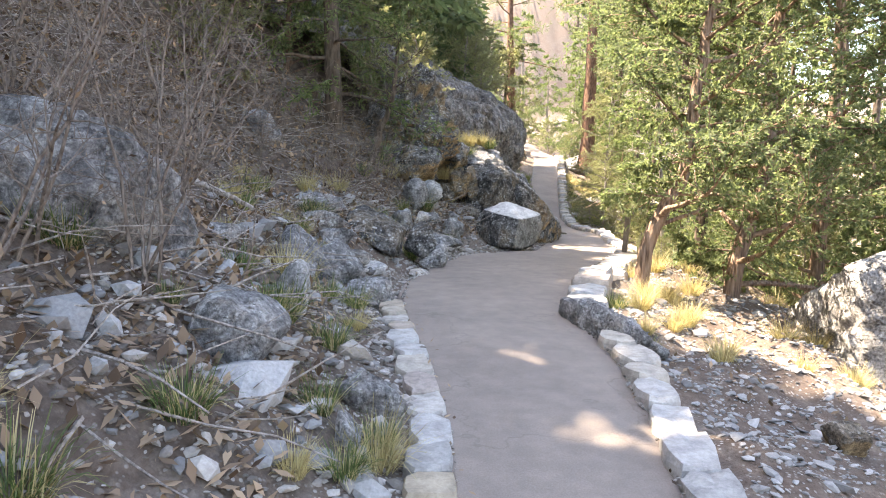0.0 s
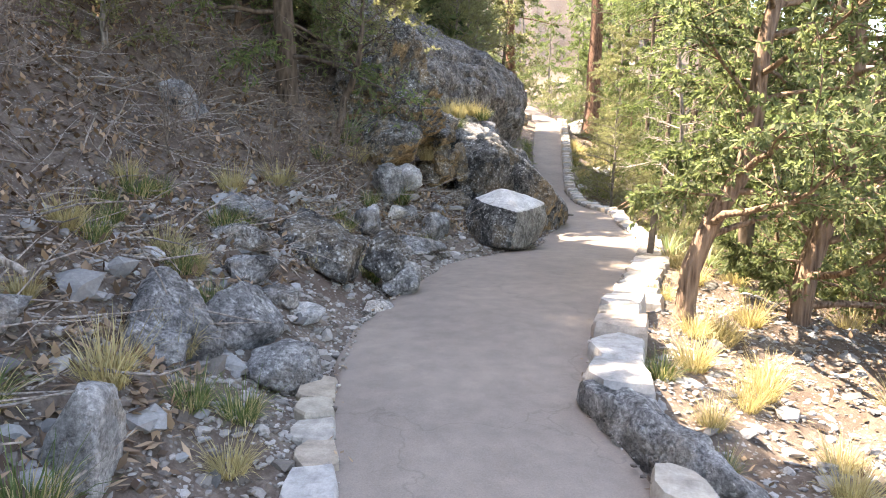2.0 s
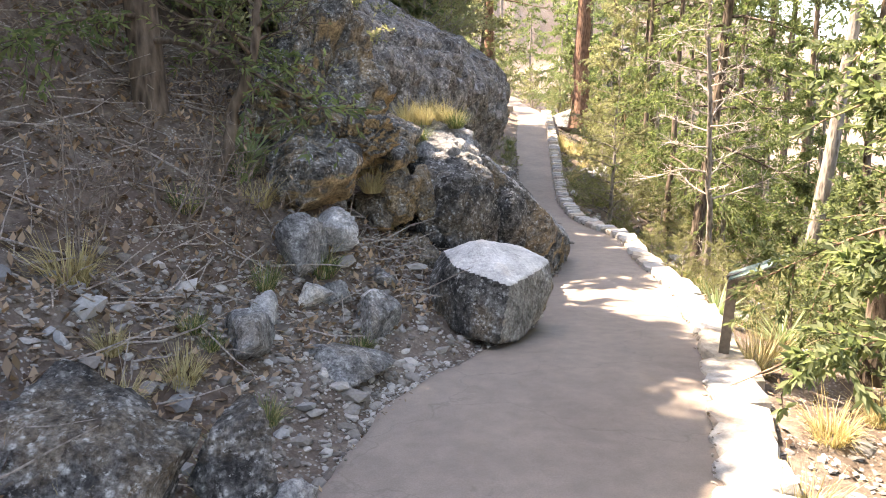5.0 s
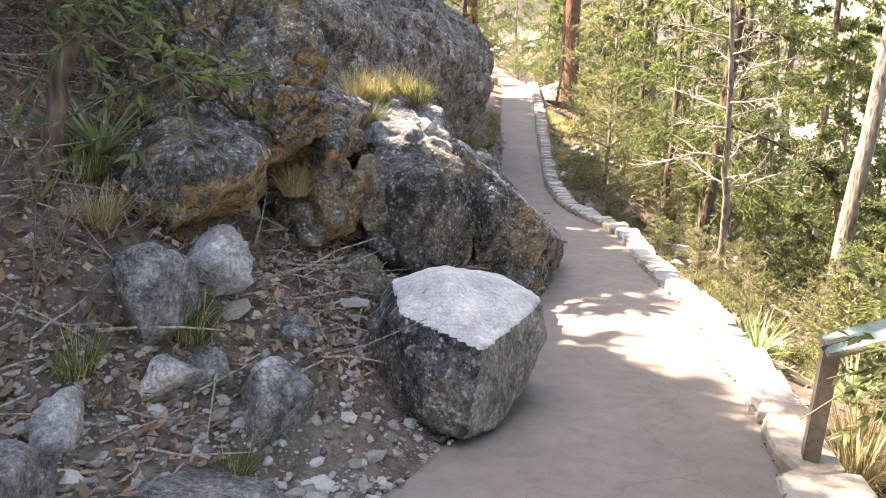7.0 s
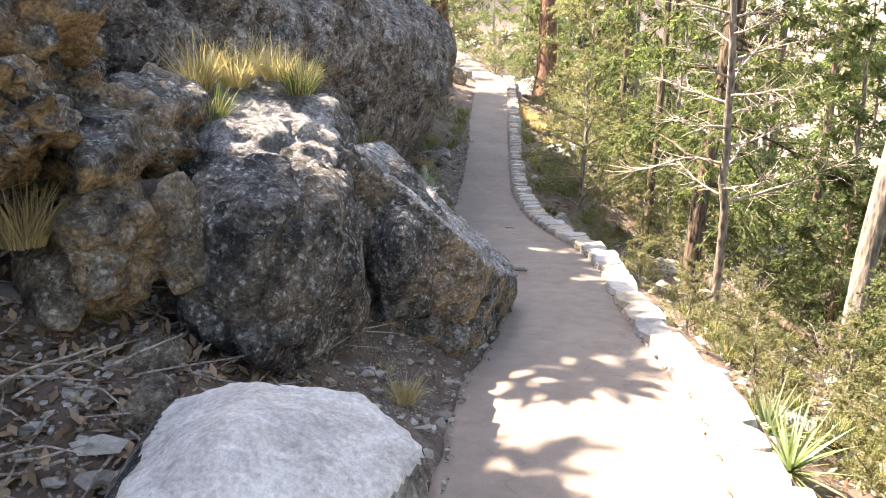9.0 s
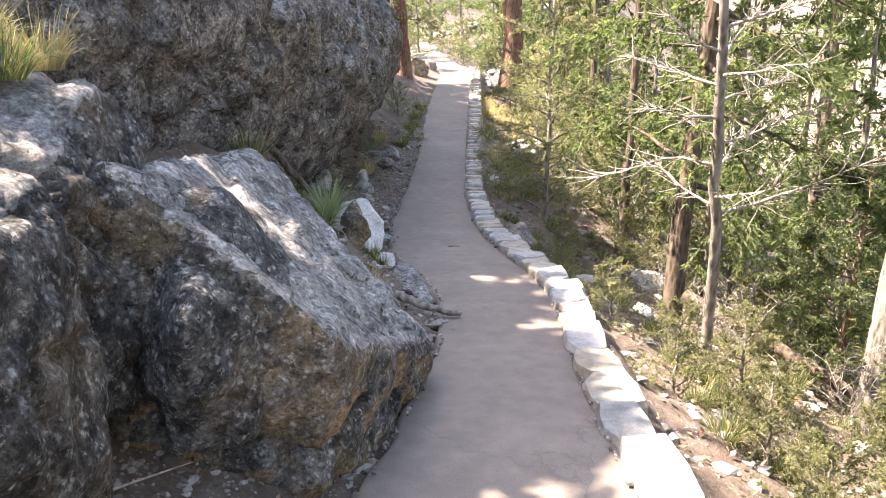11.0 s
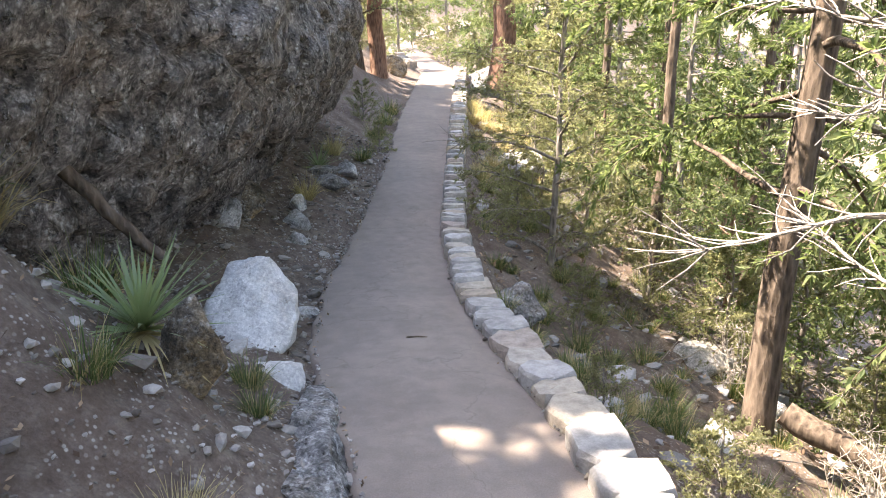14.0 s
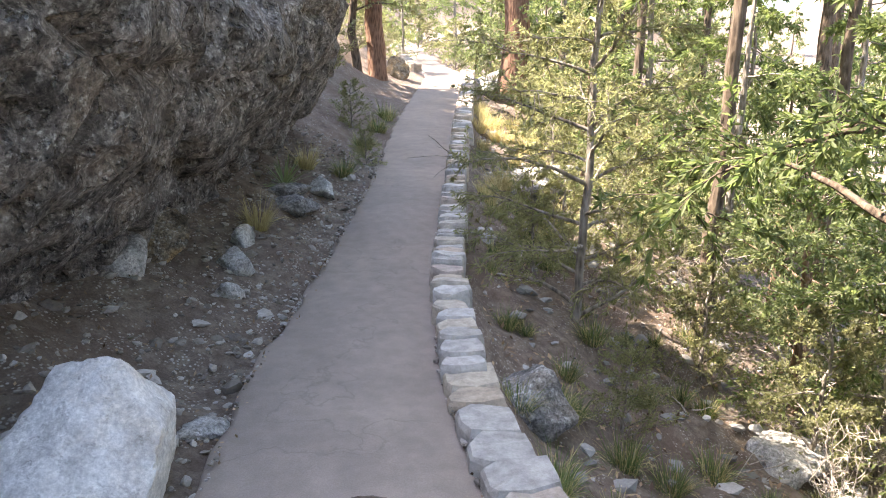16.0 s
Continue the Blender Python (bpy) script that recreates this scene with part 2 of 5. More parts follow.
def bark_material(name, dark, light, scale=(9, 9, 2.2)):
    m, t, b = material(name, 0.95)
    mp = t.nodes.new("ShaderNodeMapping")
    mp.inputs["Scale"].default_value = scale
    t.links.new(coords_of(t), mp.inputs["Vector"])
    med = noise_tex(t, mp.outputs[0], 2.2, 8, 0.7)
    fine = noise_tex(t, mp.outputs[0], 9.0, 5)
    vor = node(t, "ShaderNodeTexVoronoi", Scale=2.6)
    t.links.new(mp.outputs[0], vor.inputs["Vector"])
    h = mix(t, 0.5, med, vor.outputs["Distance"])
    col = ramp(t, h, (0.25, dark), (0.62, light))
    col = mix(t, 0.4, col, ramp(t, fine, (0.3, grey(0.5)), (0.7, grey(1.3))), "MULTIPLY")
    t.links.new(col, b.inputs["Base Color"])
    bump(t, b, h, 1.0, 0.03)
    return m


BARK = bark_material("dark_bark", (0.035, 0.025, 0.018), (0.15, 0.115, 0.085))
BARK_RED = bark_material("ponderosa_bark", (0.085, 0.045, 0.031), (0.26, 0.15, 0.10))
BARK_GREY = bark_material("grey_bark", (0.09, 0.078, 0.064), (0.30, 0.265, 0.225))
BARK_JUNIPER = bark_material("shaggy_bark", (0.08, 0.05, 0.035), (0.29, 0.20, 0.14), (14, 14, 1.5))
TWIG = bark_material("dry_twig", (0.07, 0.054, 0.044), (0.25, 0.205, 0.168), (20, 20, 8))
TWIG_SLOPE = bark_material("weathered_twig", (0.14, 0.115, 0.095), (0.40, 0.35, 0.30), (20, 20, 6))
TWIG_PALE = bark_material("bleached_wood", (0.20, 0.17, 0.14), (0.44, 0.395, 0.34), (20, 20, 4))

# ---- ground plan: y, left edge, right edge, height of the path ----
EDGES = np.array([
    (-8, .1, .8, -.3), (0, .05, .75, .03), (2.5, -.05, .8, .2), (3.3, -.15, .83, .25), (4.3, -.36, .83, .30), (5.1, -.57, .65, .32),
    (6.4, -.64, .87, .35), (7.6, -.42, 1.22, .34), (8.7, -.2, 1.55, .31), (9.5, .18, 1.77, .28), (10.3, .68, 2.02, .21),
    (11.3, .95, 2.17, .12), (12.2, 1.0, 2.4, .07), (13.5, 1.36, 2.42, .03), (14.8, 1.65, 2.5, .01), (15.8, 1.73, 2.62, 0),
    (16.7, 1.58, 2.6, -.03), (17.7, 1.3, 2.46, -.08), (19.2, 1.21, 2.3, -.08), (21, 1.37, 2.3, .02), (23.8, 1.62, 2.54, .36),
    (28.7, 1.93, 2.97, 1.04), (38.5, 2.7, 3.9, 2.05), (46, 1.9, 3.1, 2.9)])
FAR_EDGES = np.array([(56, 1.5, 2.7, 4.2), (66, 4.5, 5.7, 5.6), (80, 14, 15.2, 8.5), (160, 60, 61.2, 26)])
EDGES = np.concatenate([EDGES, FAR_EDGES])


def edge(y, col):
    return sum(np.interp(np.asarray(y, float) + o, EDGES[:, 0], EDGES[:, col]) for o in (-0.3, -0.1, 0.1, 0.3)) / 4


def ease(v, a, b):
    s = np.clip((v - a) / (b - a), 0, 1)
    return s * s * (3 - 2 * s)


def rough_noise(x, y):
    return 0.035 * np.sin(2.9 * x + 1.3 * np.sin(1.7 * y)) + 0.03 * np.sin(4.7 * y + 1.9 * np.sin(2.3 * x)) + 0.018 * np.sin(9.1 * x + 7.3 * y) + 0.012 * np.sin(15 * y - 11 * x)


def ground_z(x, y):
    x, y = np.asarray(x, float), np.asarray(y, float)
    lo, hi, z = edge(y, 1), edge(y, 2), edge(y, 3)
    dl, dr = np.maximum(lo - x, 0), np.maximum(x - hi, 0)
    near = np.interp(dl, [0, .15, .5, 1.2, 1.7, 3, 6, 14, 30, 80, 200], [0, .05, .22, .62, .9, 1.9, 4.4, 10.5, 19, 30, 50])
    left = near * (1 - 0.35 * ease(y, 16.8, 18.5) * (1 - ease(dl, 1.0, 3.0))) * (1 + 0.4 * np.exp(-((y - 16.2) / 0.8) ** 2) * (1 - ease(dl, 1.5, 3.0)))
    flat = np.interp(dr, [0, .4, 2, 4, 8, 15, 30, 60, 120, 200], [-.05, -.09, -.42, -1.2, -3, -6, -6.5, 3, 26, 50])
    steep = np.interp(dr, [0, .3, .45, 2, 4, 8, 15, 30, 60, 120, 200], [-.06, -.08, -.3, -.95, -2.0, -4.2, -7.5, -7.5, 3, 26, 50])
    k = ease(y, 9, 13)
    right = flat * (1 - k) + steep * k
    bed = np.where((dl == 0) & (dr == 0), -0.05, 0)
    wave = rough_noise(x, y) * np.clip((dl + dr) / 0.35, 0, 1) * (1 + 0.25 * np.clip(dl + dr, 0, 12))
    wave = wave + 0.9 * np.clip((dl + dr - 8) / 20, 0, 1) * np.sin(0.21 * x + 0.9 * np.sin(0.13 * y))
    return z + left + right + bed + wave


def gz(x, y):
    return float(ground_z(x, y))

# ---- ground and path ----
def build_ground():
    xs = np.concatenate([[-200, -150, -110, -80, -60], np.arange(-46, -14, 2.0), np.arange(-14, -5, 0.5), np.arange(-5, 6, 0.1), np.arange(6, 16, 0.5), np.arange(16, 46, 2.0), [46, 60, 80, 110, 150, 200]])
    ys = np.concatenate([[-120, -70, -40, -25], np.arange(-16, -2, 1.0), np.arange(-2, 30, 0.1), np.arange(30, 50, 0.4), np.arange(50, 90, 2.0), [90, 110, 140, 180, 240]])
    gx, gy = np.meshgrid(xs, ys)
    v = np.stack([gx, gy, ground_z(gx, gy)], -1).reshape(-1, 3)
    nx, ny = len(xs), len(ys)
    i = np.arange(ny - 1)[:, None] * nx + np.arange(nx - 1)[None]
    s = Soup()
    s.add(v, np.stack([i, i + 1, i + nx + 1, i + nx], -1).reshape(-1, 4))
    thing("ground", s.mesh("ground", [SOIL], True), label="stony brown hillside soil with leaf litter", category="ground", kind="structure")


def build_path():
    ys = np.concatenate([np.arange(-8, 46, 0.12), np.arange(46, 90, 0.8)])
    us = np.array([-0.02, 0.0, 0.02, 0.12, 0.3, 0.5, 0.7, 0.88, 0.98, 1.0, 1.02])
    lo, hi, z = edge(ys, 1), edge(ys, 2), edge(ys, 3)
    lo = lo + 0.03 * np.sin(3.1 * ys) * np.sin(7.7 * ys + 1) - 0.015
    hi = hi + 0.015 * np.sin(4.3 * ys)
    x = lo[:, None] + (hi - lo)[:, None] * us
    zz = z[:, None] + 0.012 - 0.02 * (2 * us - 1) ** 2 - 0.05 * (abs(us - 0.5) > 0.51) + 0.006 * np.sin(5 * x + 3 * ys[:, None])
    n = len(us)
    v = np.stack([x, np.broadcast_to(ys[:, None], x.shape), zz], -1).reshape(-1, 3)
    i = np.arange(len(ys) - 1)[:, None] * n + np.arange(n - 1)[None]
    s = Soup()
    s.add(v, np.stack([i, i + 1, i + n + 1, i + n], -1).reshape(-1, 4))
    thing("path", s.mesh("path", [PATH_MAT], True), label="tan tinted concrete footpath with hairline cracks", category="path", kind="structure")


build_ground()
build_path()


# ---- rocks ----
def ico(sub):
    bm = bmesh.new()
    bmesh.ops.create_icosphere(bm, subdivisions=sub, radius=1.0)
    v = np.array([p.co for p in bm.verts])
    f = np.array([[q.index for q in p.verts] for p in bm.faces])
    bm.free()
    return v / np.linalg.norm(v, axis=1, keepdims=True), f


ICO = {n: ico(n) for n in (2, 3, 4, 5, 6)}


def rock_mesh(size, seed, mats, sub=4, planes=(), rough=0.05, sharp=16.0, extra=9, tops=None, sides=None, scale=2.2, cracks=0.05, grain=0.03):
    """An angular rock: a blunted polytope cut by planes (normal, distance), roughened. tops: a normal whose face takes the second material."""
    rng = np.random.default_rng(seed)
    d, f = ICO[sub]
    nrm = rng.normal(size=(extra, 3))
    nrm /= np.linalg.norm(nrm, axis=1, keepdims=True)
    dist = rng.uniform(0.62, 1.0, extra)
    if len(planes):
        pn = np.array([p[:3] for p in planes], float)
        pn /= np.linalg.norm(pn, axis=1, keepdims=True)
        nrm, dist = np.concatenate([nrm, pn]), np.concatenate([dist, [p[3] for p in planes]])
    cut = np.maximum(d @ nrm.T, 0) / dist
    r = 1 / (np.sum(cut ** sharp, axis=1) ** (1 / sharp) + 1e-6)
    v = d * np.minimum(r, 1.5)[:, None] * np.asarray(size, float)
    smooth = v.copy()
    big = float(np.mean(size))
    for k, p in enumerate(v):
        n1 = fbm(p / big * scale, 3, seed * 1.7)
        n2 = fbm(p * 7, 5, seed)
        near = noise.voronoi(Vector(p / big * 1.3) + Vector((seed, 0, 0)))[0]
        crack = max(0.0, 0.10 - (near[1] - near[0])) / 0.10
        v[k] = p + d[k] * (rough * big * n1 + grain * n2 * min(1, big * 3) - cracks * big * crack * crack)
    s = Soup()
    if tops is None:
        s.add(v, f)
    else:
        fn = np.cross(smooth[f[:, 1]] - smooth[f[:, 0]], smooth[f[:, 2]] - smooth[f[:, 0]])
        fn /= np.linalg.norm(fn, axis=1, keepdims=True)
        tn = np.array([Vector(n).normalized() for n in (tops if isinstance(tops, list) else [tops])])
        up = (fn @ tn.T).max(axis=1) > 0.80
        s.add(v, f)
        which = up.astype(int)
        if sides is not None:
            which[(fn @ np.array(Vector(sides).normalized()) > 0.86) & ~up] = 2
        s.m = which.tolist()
    return s.mesh("rock", mats, True)


def rock(name, where, size, seed, mats, label, turn=(0, 0, 0), category="rock", group="", **kw):
    return thing(name, rock_mesh(size, seed, mats, **kw), where, turn, label, category, group)


def hull_planes(corners):
    """The centre and outer planes of the solid spanned by a few corners."""
    bm = bmesh.new()
    for c in corners:
        bm.verts.new(c)
    bmesh.ops.convex_hull(bm, input=bm.verts[:])
    pts = np.array(corners, float)
    mid = (pts.min(axis=0) + pts.max(axis=0)) / 2
    planes = []
    for f in bm.faces:
        f.normal_update()
        n = np.array(f.normal)
        far = (np.array(f.verts[0].co) - mid) @ n
        if far < 0:
            n, far = -n, -far
        planes.append((*n, far))
    bm.free()
    return mid, planes


def hewn_rock(name, corners, seed, mats, label, tops=None, sides=None, sub=6, sharp=60, rough=0.04, grain=0.03, cracks=0.0, category="boulder", scale=2.2):
    """A rock with the given corners, its edges worn."""
    mid, planes = hull_planes(corners)
    me = rock_mesh((1, 1, 1), seed, mats, sub=sub, planes=planes, extra=0, sharp=sharp, rough=rough, grain=grain, cracks=cracks, tops=tops, sides=sides, scale=scale)
    return thing(name, me, tuple(mid), label=label, category=category)


FALLEN = [(0.34, 10.8, 0.88), (0.66, 10.85, 0.81), (0.87, 10.6, 0.73), (0.9, 10.5, 0.55), (0.52, 9.85, 0.7), (0.11, 10.15, 0.78), (-0.1, 10.5, 0.57), (-0.07, 10.35, 0.3), (0.43, 9.75, 0.30), (0.63, 9.95, 0.26),
          (0.34, 9.8, 0.31), (0.85, 10.6, 0.33), (0.36, 10.4, 0.92), (0.0, 10.95, 0.75), (0.1, 11.0, 0.2), (0.7, 11.0, 0.25), (0.45, 10.2, 0.2)]
BLACK = [(-0.3, 11.85, 1.12), (-0.19, 11.85, 1.37), (0.04, 12.05, 1.54), (0.35, 12.05, 1.48), (0.54, 11.95, 1.23), (0.58, 12.0, 0.91), (0.37, 11.65, 0.78), (0.13, 11.5, 0.58), (-0.19, 11.7, 0.68), (0.23, 11.55, 1.28),
         (-0.01, 11.5, 1.23), (-0.2, 12.7, 1.45), (0.45, 12.7, 1.35), (0.5, 12.6, 0.3), (-0.2, 12.6, 0.4), (0.2, 11.75, 0.4)]
LEDGE = [(0.0, 12.1, 1.48), (-0.18, 12.6, 1.68), (-0.09, 13.1, 1.85), (0.32, 13.2, 1.75), (0.42, 12.9, 1.54), (0.40, 12.3, 1.34), (-0.53, 12.8, 1.77), (-0.4, 12.2, 1.40), (-0.5, 13.4, 1.9), (0.3, 13.6, 1.7), (0.5, 13.3, 0.5), (-0.4, 13.3, 0.5), (0.45, 12.4, 0.6), (-0.3, 12.4, 0.6)]
WEDGED = [(0.53, 13.2, 1.29), (0.74, 13.3, 1.32), (0.92, 13.2, 1.03), (1.05, 13.2, 0.76), (0.88, 12.9, 0.38), (0.61, 12.8, 0.38), (0.51, 12.9, 0.71), (0.74, 12.75, 0.96), (0.6, 13.9, 1.2), (1.0, 13.9, 0.8), (0.95, 13.6, 0.15), (0.55, 13.5, 0.2)]
OVERHANG = [(-1.34, 10.5, 1.61), (-1.04, 10.5, 1.71), (-0.7, 10.6, 1.64), (-0.61, 10.45, 1.53), (-0.68, 10.3, 1.39), (-1.01, 10.2, 1.16), (-1.29, 10.3, 1.35), (-0.84, 10.1, 1.5), (-1.3, 11.2, 1.75), (-0.7, 11.2, 1.6), (-0.8, 11.0, 1.2), (-1.3, 11.0, 1.1)]

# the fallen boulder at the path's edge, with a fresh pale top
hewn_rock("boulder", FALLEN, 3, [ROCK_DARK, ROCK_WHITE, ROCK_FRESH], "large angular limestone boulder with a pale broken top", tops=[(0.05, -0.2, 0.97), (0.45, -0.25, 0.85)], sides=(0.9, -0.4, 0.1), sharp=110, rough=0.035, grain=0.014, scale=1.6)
# boulders beside the path behind it
hewn_rock("boulder", BLACK, 11, [ROCK_DARK], "big rounded black boulder with white lichen on its crest", sharp=22, rough=0.07, grain=0.035, cracks=0.04)
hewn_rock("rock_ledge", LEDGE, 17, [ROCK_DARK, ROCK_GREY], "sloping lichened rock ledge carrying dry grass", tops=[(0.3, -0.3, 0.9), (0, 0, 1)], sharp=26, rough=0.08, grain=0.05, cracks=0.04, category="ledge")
hewn_rock("boulder", WEDGED, 12, [ROCK_DARK], "dark lichened boulder wedged beside a tilted slab", sharp=30, rough=0.06, grain=0.035)
# one rock: shade of its front painted as darker stone, sloping face lighter
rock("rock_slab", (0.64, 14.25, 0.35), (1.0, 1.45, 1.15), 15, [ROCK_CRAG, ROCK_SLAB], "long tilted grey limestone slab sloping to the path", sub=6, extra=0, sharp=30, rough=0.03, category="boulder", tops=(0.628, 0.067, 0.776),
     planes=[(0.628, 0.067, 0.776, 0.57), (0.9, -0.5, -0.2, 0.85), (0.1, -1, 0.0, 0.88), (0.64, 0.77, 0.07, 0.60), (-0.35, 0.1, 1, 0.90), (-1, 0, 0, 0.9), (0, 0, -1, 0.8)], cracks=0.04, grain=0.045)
# outcrop above
rock("rock_outcrop", (-1.2, 11.85, 1.95), (0.85, 0.95, 1.0), 21, [ROCK_CRAG], "tall grey and tan rock outcrop above the path", sub=6, extra=18, sharp=44, category="outcrop", rough=0.16, cracks=0.16, grain=0.09, scale=3.0)
hewn_rock("boulder", OVERHANG, 22, [ROCK_CRAG], "overhanging boulder with grey lichen on top and tan underside", sub=6, sharp=30, rough=0.07, grain=0.04)
rock("boulder", (-0.74, 11.2, 1.66), (0.42, 0.40, 0.26), 23, [ROCK_CRAG], "tan weathered boulder under the outcrop", sub=6, category="boulder", rough=0.17, sharp=80, extra=20, cracks=0.16, grain=0.08)
rock("boulder", (-0.42, 11.5, 1.16), (0.25, 0.28, 0.27), 24, [ROCK_TAN], "brown limestone block resting on the slope", sub=5, category="boulder", rough=0.14, extra=20, sharp=80, cracks=0.12, grain=0.05)
rock("boulder", (-0.16, 11.72, 1.10), (0.15, 0.2, 0.22), 27, [ROCK_TAN], "small brown block wedged against the black boulder", sub=5, category="boulder", rough=0.1, extra=14, sharp=60)
rock("boulder", (-0.62, 11.45, 0.98), (0.16, 0.2, 0.24), 26, [ROCK_TAN], "tan block propping the boulder above", sub=5, category="boulder", rough=0.1, sharp=40)
rock("boulder", (-0.50, 12.0, 1.55), (0.30, 0.5, 0.30), 25, [ROCK_CRAG], "lichened block under the grassy ledge", sub=5, category="boulder", rough=0.14, grain=0.06)


def build_cliff():
    """A pitted rock face with an undercut foot, drawn as a loft along the path."""
    ys = np.linspace(12.9, 27.0, 260)
    face = np.interp(ys, [12.9, 14, 16, 17.5, 18.5, 20, 22, 24, 25, 25.8, 27], [-1.6, -0.55, 0.12, 0.58, 0.86, 1.0, 1.15, 1.36, 1.2, 0.5, -1.2])
    prof = np.array([(-1.6, -0.3), (-0.95, 0.32), (-0.72, 0.60), (-0.42, 1.0), (-0.12, 1.5), (0, 1.95), (-0.03, 2.45), (-0.25, 2.95), (-0.8, 3.4), (-1.7, 3.8), (-3.2, 4.7), (-5.5, 6.3)])
    seg = np.r_[0, np.cumsum(np.linalg.norm(np.diff(prof, axis=0), axis=1))]
    us = np.linspace(0, seg[-1], 170)
    px, pz = np.interp(us, seg, prof[:, 0]), np.interp(us, seg, prof[:, 1])
    k = np.ones(7) / 7
    px[3:-3], pz[3:-3] = np.convolve(px, k, "valid"), np.convolve(pz, k, "valid")
    v = np.zeros((len(ys), len(us), 3))
    v[..., 0] = face[:, None] + px
    v[..., 1] = ys[:, None]
    v[..., 2] = pz + 0.55 * edge(ys, 3)[:, None]
    du, dv = np.gradient(v, axis=0), np.gradient(v, axis=1)
    n = np.cross(dv, du)
    n /= np.linalg.norm(n, axis=2, keepdims=True) + 1e-9
    n *= np.sign(n[..., :1].mean())
    for a in range(len(ys)):
        for b in range(len(us)):
            p = v[a, b]
            low = fbm(p * 0.7, 3, 4.0)
            ledge = noise.noise(Vector((p[0] * 0.5, p[1] * 0.4, p[2] * 2.6)))
            fine = fbm(p * 3.2, 4, 9.0)
            pit = min(0.16, 1.6 * max(0.0, noise.noise(Vector((p[0] * 3.6, p[1] * 3.6 + 7, p[2] * 4.6))) - 0.36)) + 0.5 * max(0.0, noise.noise(Vector(p * 9.0)) - 0.3)
            near = noise.voronoi(Vector(p * 0.8))[0]
            crack = max(0.0, 0.08 - (near[1] - near[0])) / 0.08
            v[a, b] = p + n[a, b] * (0.16 * low + 0.07 * ledge + 0.06 * fine - 0.55 * pit - 0.12 * crack)
    m = len(us)
    i = np.arange(len(ys) - 1)[:, None] * m + np.arange(m - 1)[None]
    s = Soup()
    s.add(v.reshape(-1, 3), np.stack([i, i + 1, i + m + 1, i + m], -1).reshape(-1, 4))
    thing("cliff", s.mesh("cliff", [ROCK_CLIFF], True), label="dark pitted limestone cliff bulging over the path", category="cliff")


build_cliff()
# boulders of the lower slope
hewn_rock("rock_slab", [(-1.37, 7.2, 0.95), (-0.76, 7.05, 0.72), (-0.85, 6.92, 0.48), (-1.41, 7.02, 0.77), (-1.31, 7.52, 1.0), (-0.7, 7.37, 0.77), (-0.79, 7.24, 0.43), (-1.35, 7.34, 0.72)], 41,
          [ROCK_DARK], "long dark speckled rock slab half buried in the slope", sub=5, sharp=60, rough=0.05, grain=0.03)
rock("rock", (-0.66, 7.42, 0.60), (0.15, 0.17, 0.18), 43, [ROCK_DARK], "dark lichened rock leaning on the long slab", sub=5, sharp=30)
rock("rock", (-0.46, 7.3, 0.42), (0.15, 0.13, 0.12), 42, [ROCK_GREY], "small rounded grey rock at the path edge", sub=4, sharp=8)
rock("rock", (-0.84, 5.42, 0.42), (0.22, 0.2, 0.10), 44, [ROCK_GREY], "low blue-grey rock beside the path", (0, 18, 20), sub=4)
rock("rock", (-1.08, 3.92, 0.54), (0.13, 0.13, 0.21), 45, [ROCK_PALE], "upright white limestone rock on the slope", (5, 12, 20), sub=4, sharp=24)
rock("rock", (-1.04, 2.82, 0.56), (0.23, 0.22, 0.20), 46, [ROCK_GREY, ROCK_PALE], "broad grey rock with a white crown", sub=4, tops=(-0.5, -0.2, 0.8))
rock("boulder", (-1.95, 3.15, 1.22), (0.36, 0.36, 0.34), 47, [ROCK_GREY], "large grey boulder behind bare shrubs", sub=5, category="boulder", sharp=60)
rock("rock", (-1.55, 3.5, 0.98), (0.16, 0.16, 0.22), 48, [ROCK_GREY], "pointed grey rock among dry twigs", sub=4)
rock("boulder", (3.45, 6.1, 0.22), (0.66, 0.66, 0.66), 49, [ROCK_SLAB], "big grey boulder on the gravel terrace", sub=5, category="boulder", sharp=20, planes=[(-0.9, -0.2, 0.35, 0.85), (-0.3, -0.9, 0.4, 0.85)])
rock("rock_slab", (0.90, 4.78, 0.26), (0.17, 0.58, 0.16), 50, [ROCK_GREY], "long striated grey rock lying along the kerb", (0, 0, 24), sub=5, sharp=12, rough=0.12)
hewn_rock("boulder", [(0.72, 18.25, 0.42), (0.98, 18.2, 0.46), (1.2, 18.05, 0.22), (1.16, 17.85, 0.02), (1.0, 17.6, -0.12), (0.72, 17.68, 0.02), (0.62, 17.95, 0.2), (0.65, 18.5, 0.3), (1.1, 18.5, 0.2), (1.1, 18.3, -0.15), (0.7, 18.3, -0.1)], 51,
          [ROCK_WHITE], "white limestone wedge beside the path under the cliff", sub=5, sharp=70, rough=0.035, grain=0.02)
rock("rock", (1.12, 17.32, -0.02), (0.13, 0.13, 0.12), 52, [ROCK_WHITE], "small white rock at the path edge", sub=4, sharp=24)
rock("rock", (1.02, 16.36, 0.50), (0.10, 0.1, 0.19), 53, [ROCK_TAN], "upright tan rock below the yucca", (0, 10, 0), sub=4)
rock("rock_slab", (1.43, 16.5, -0.03), (0.19, 0.62, 0.14), 54, [ROCK_SLAB], "flat pale ledge rock at the path edge", (0, 16, 12), sub=5, sharp=40)

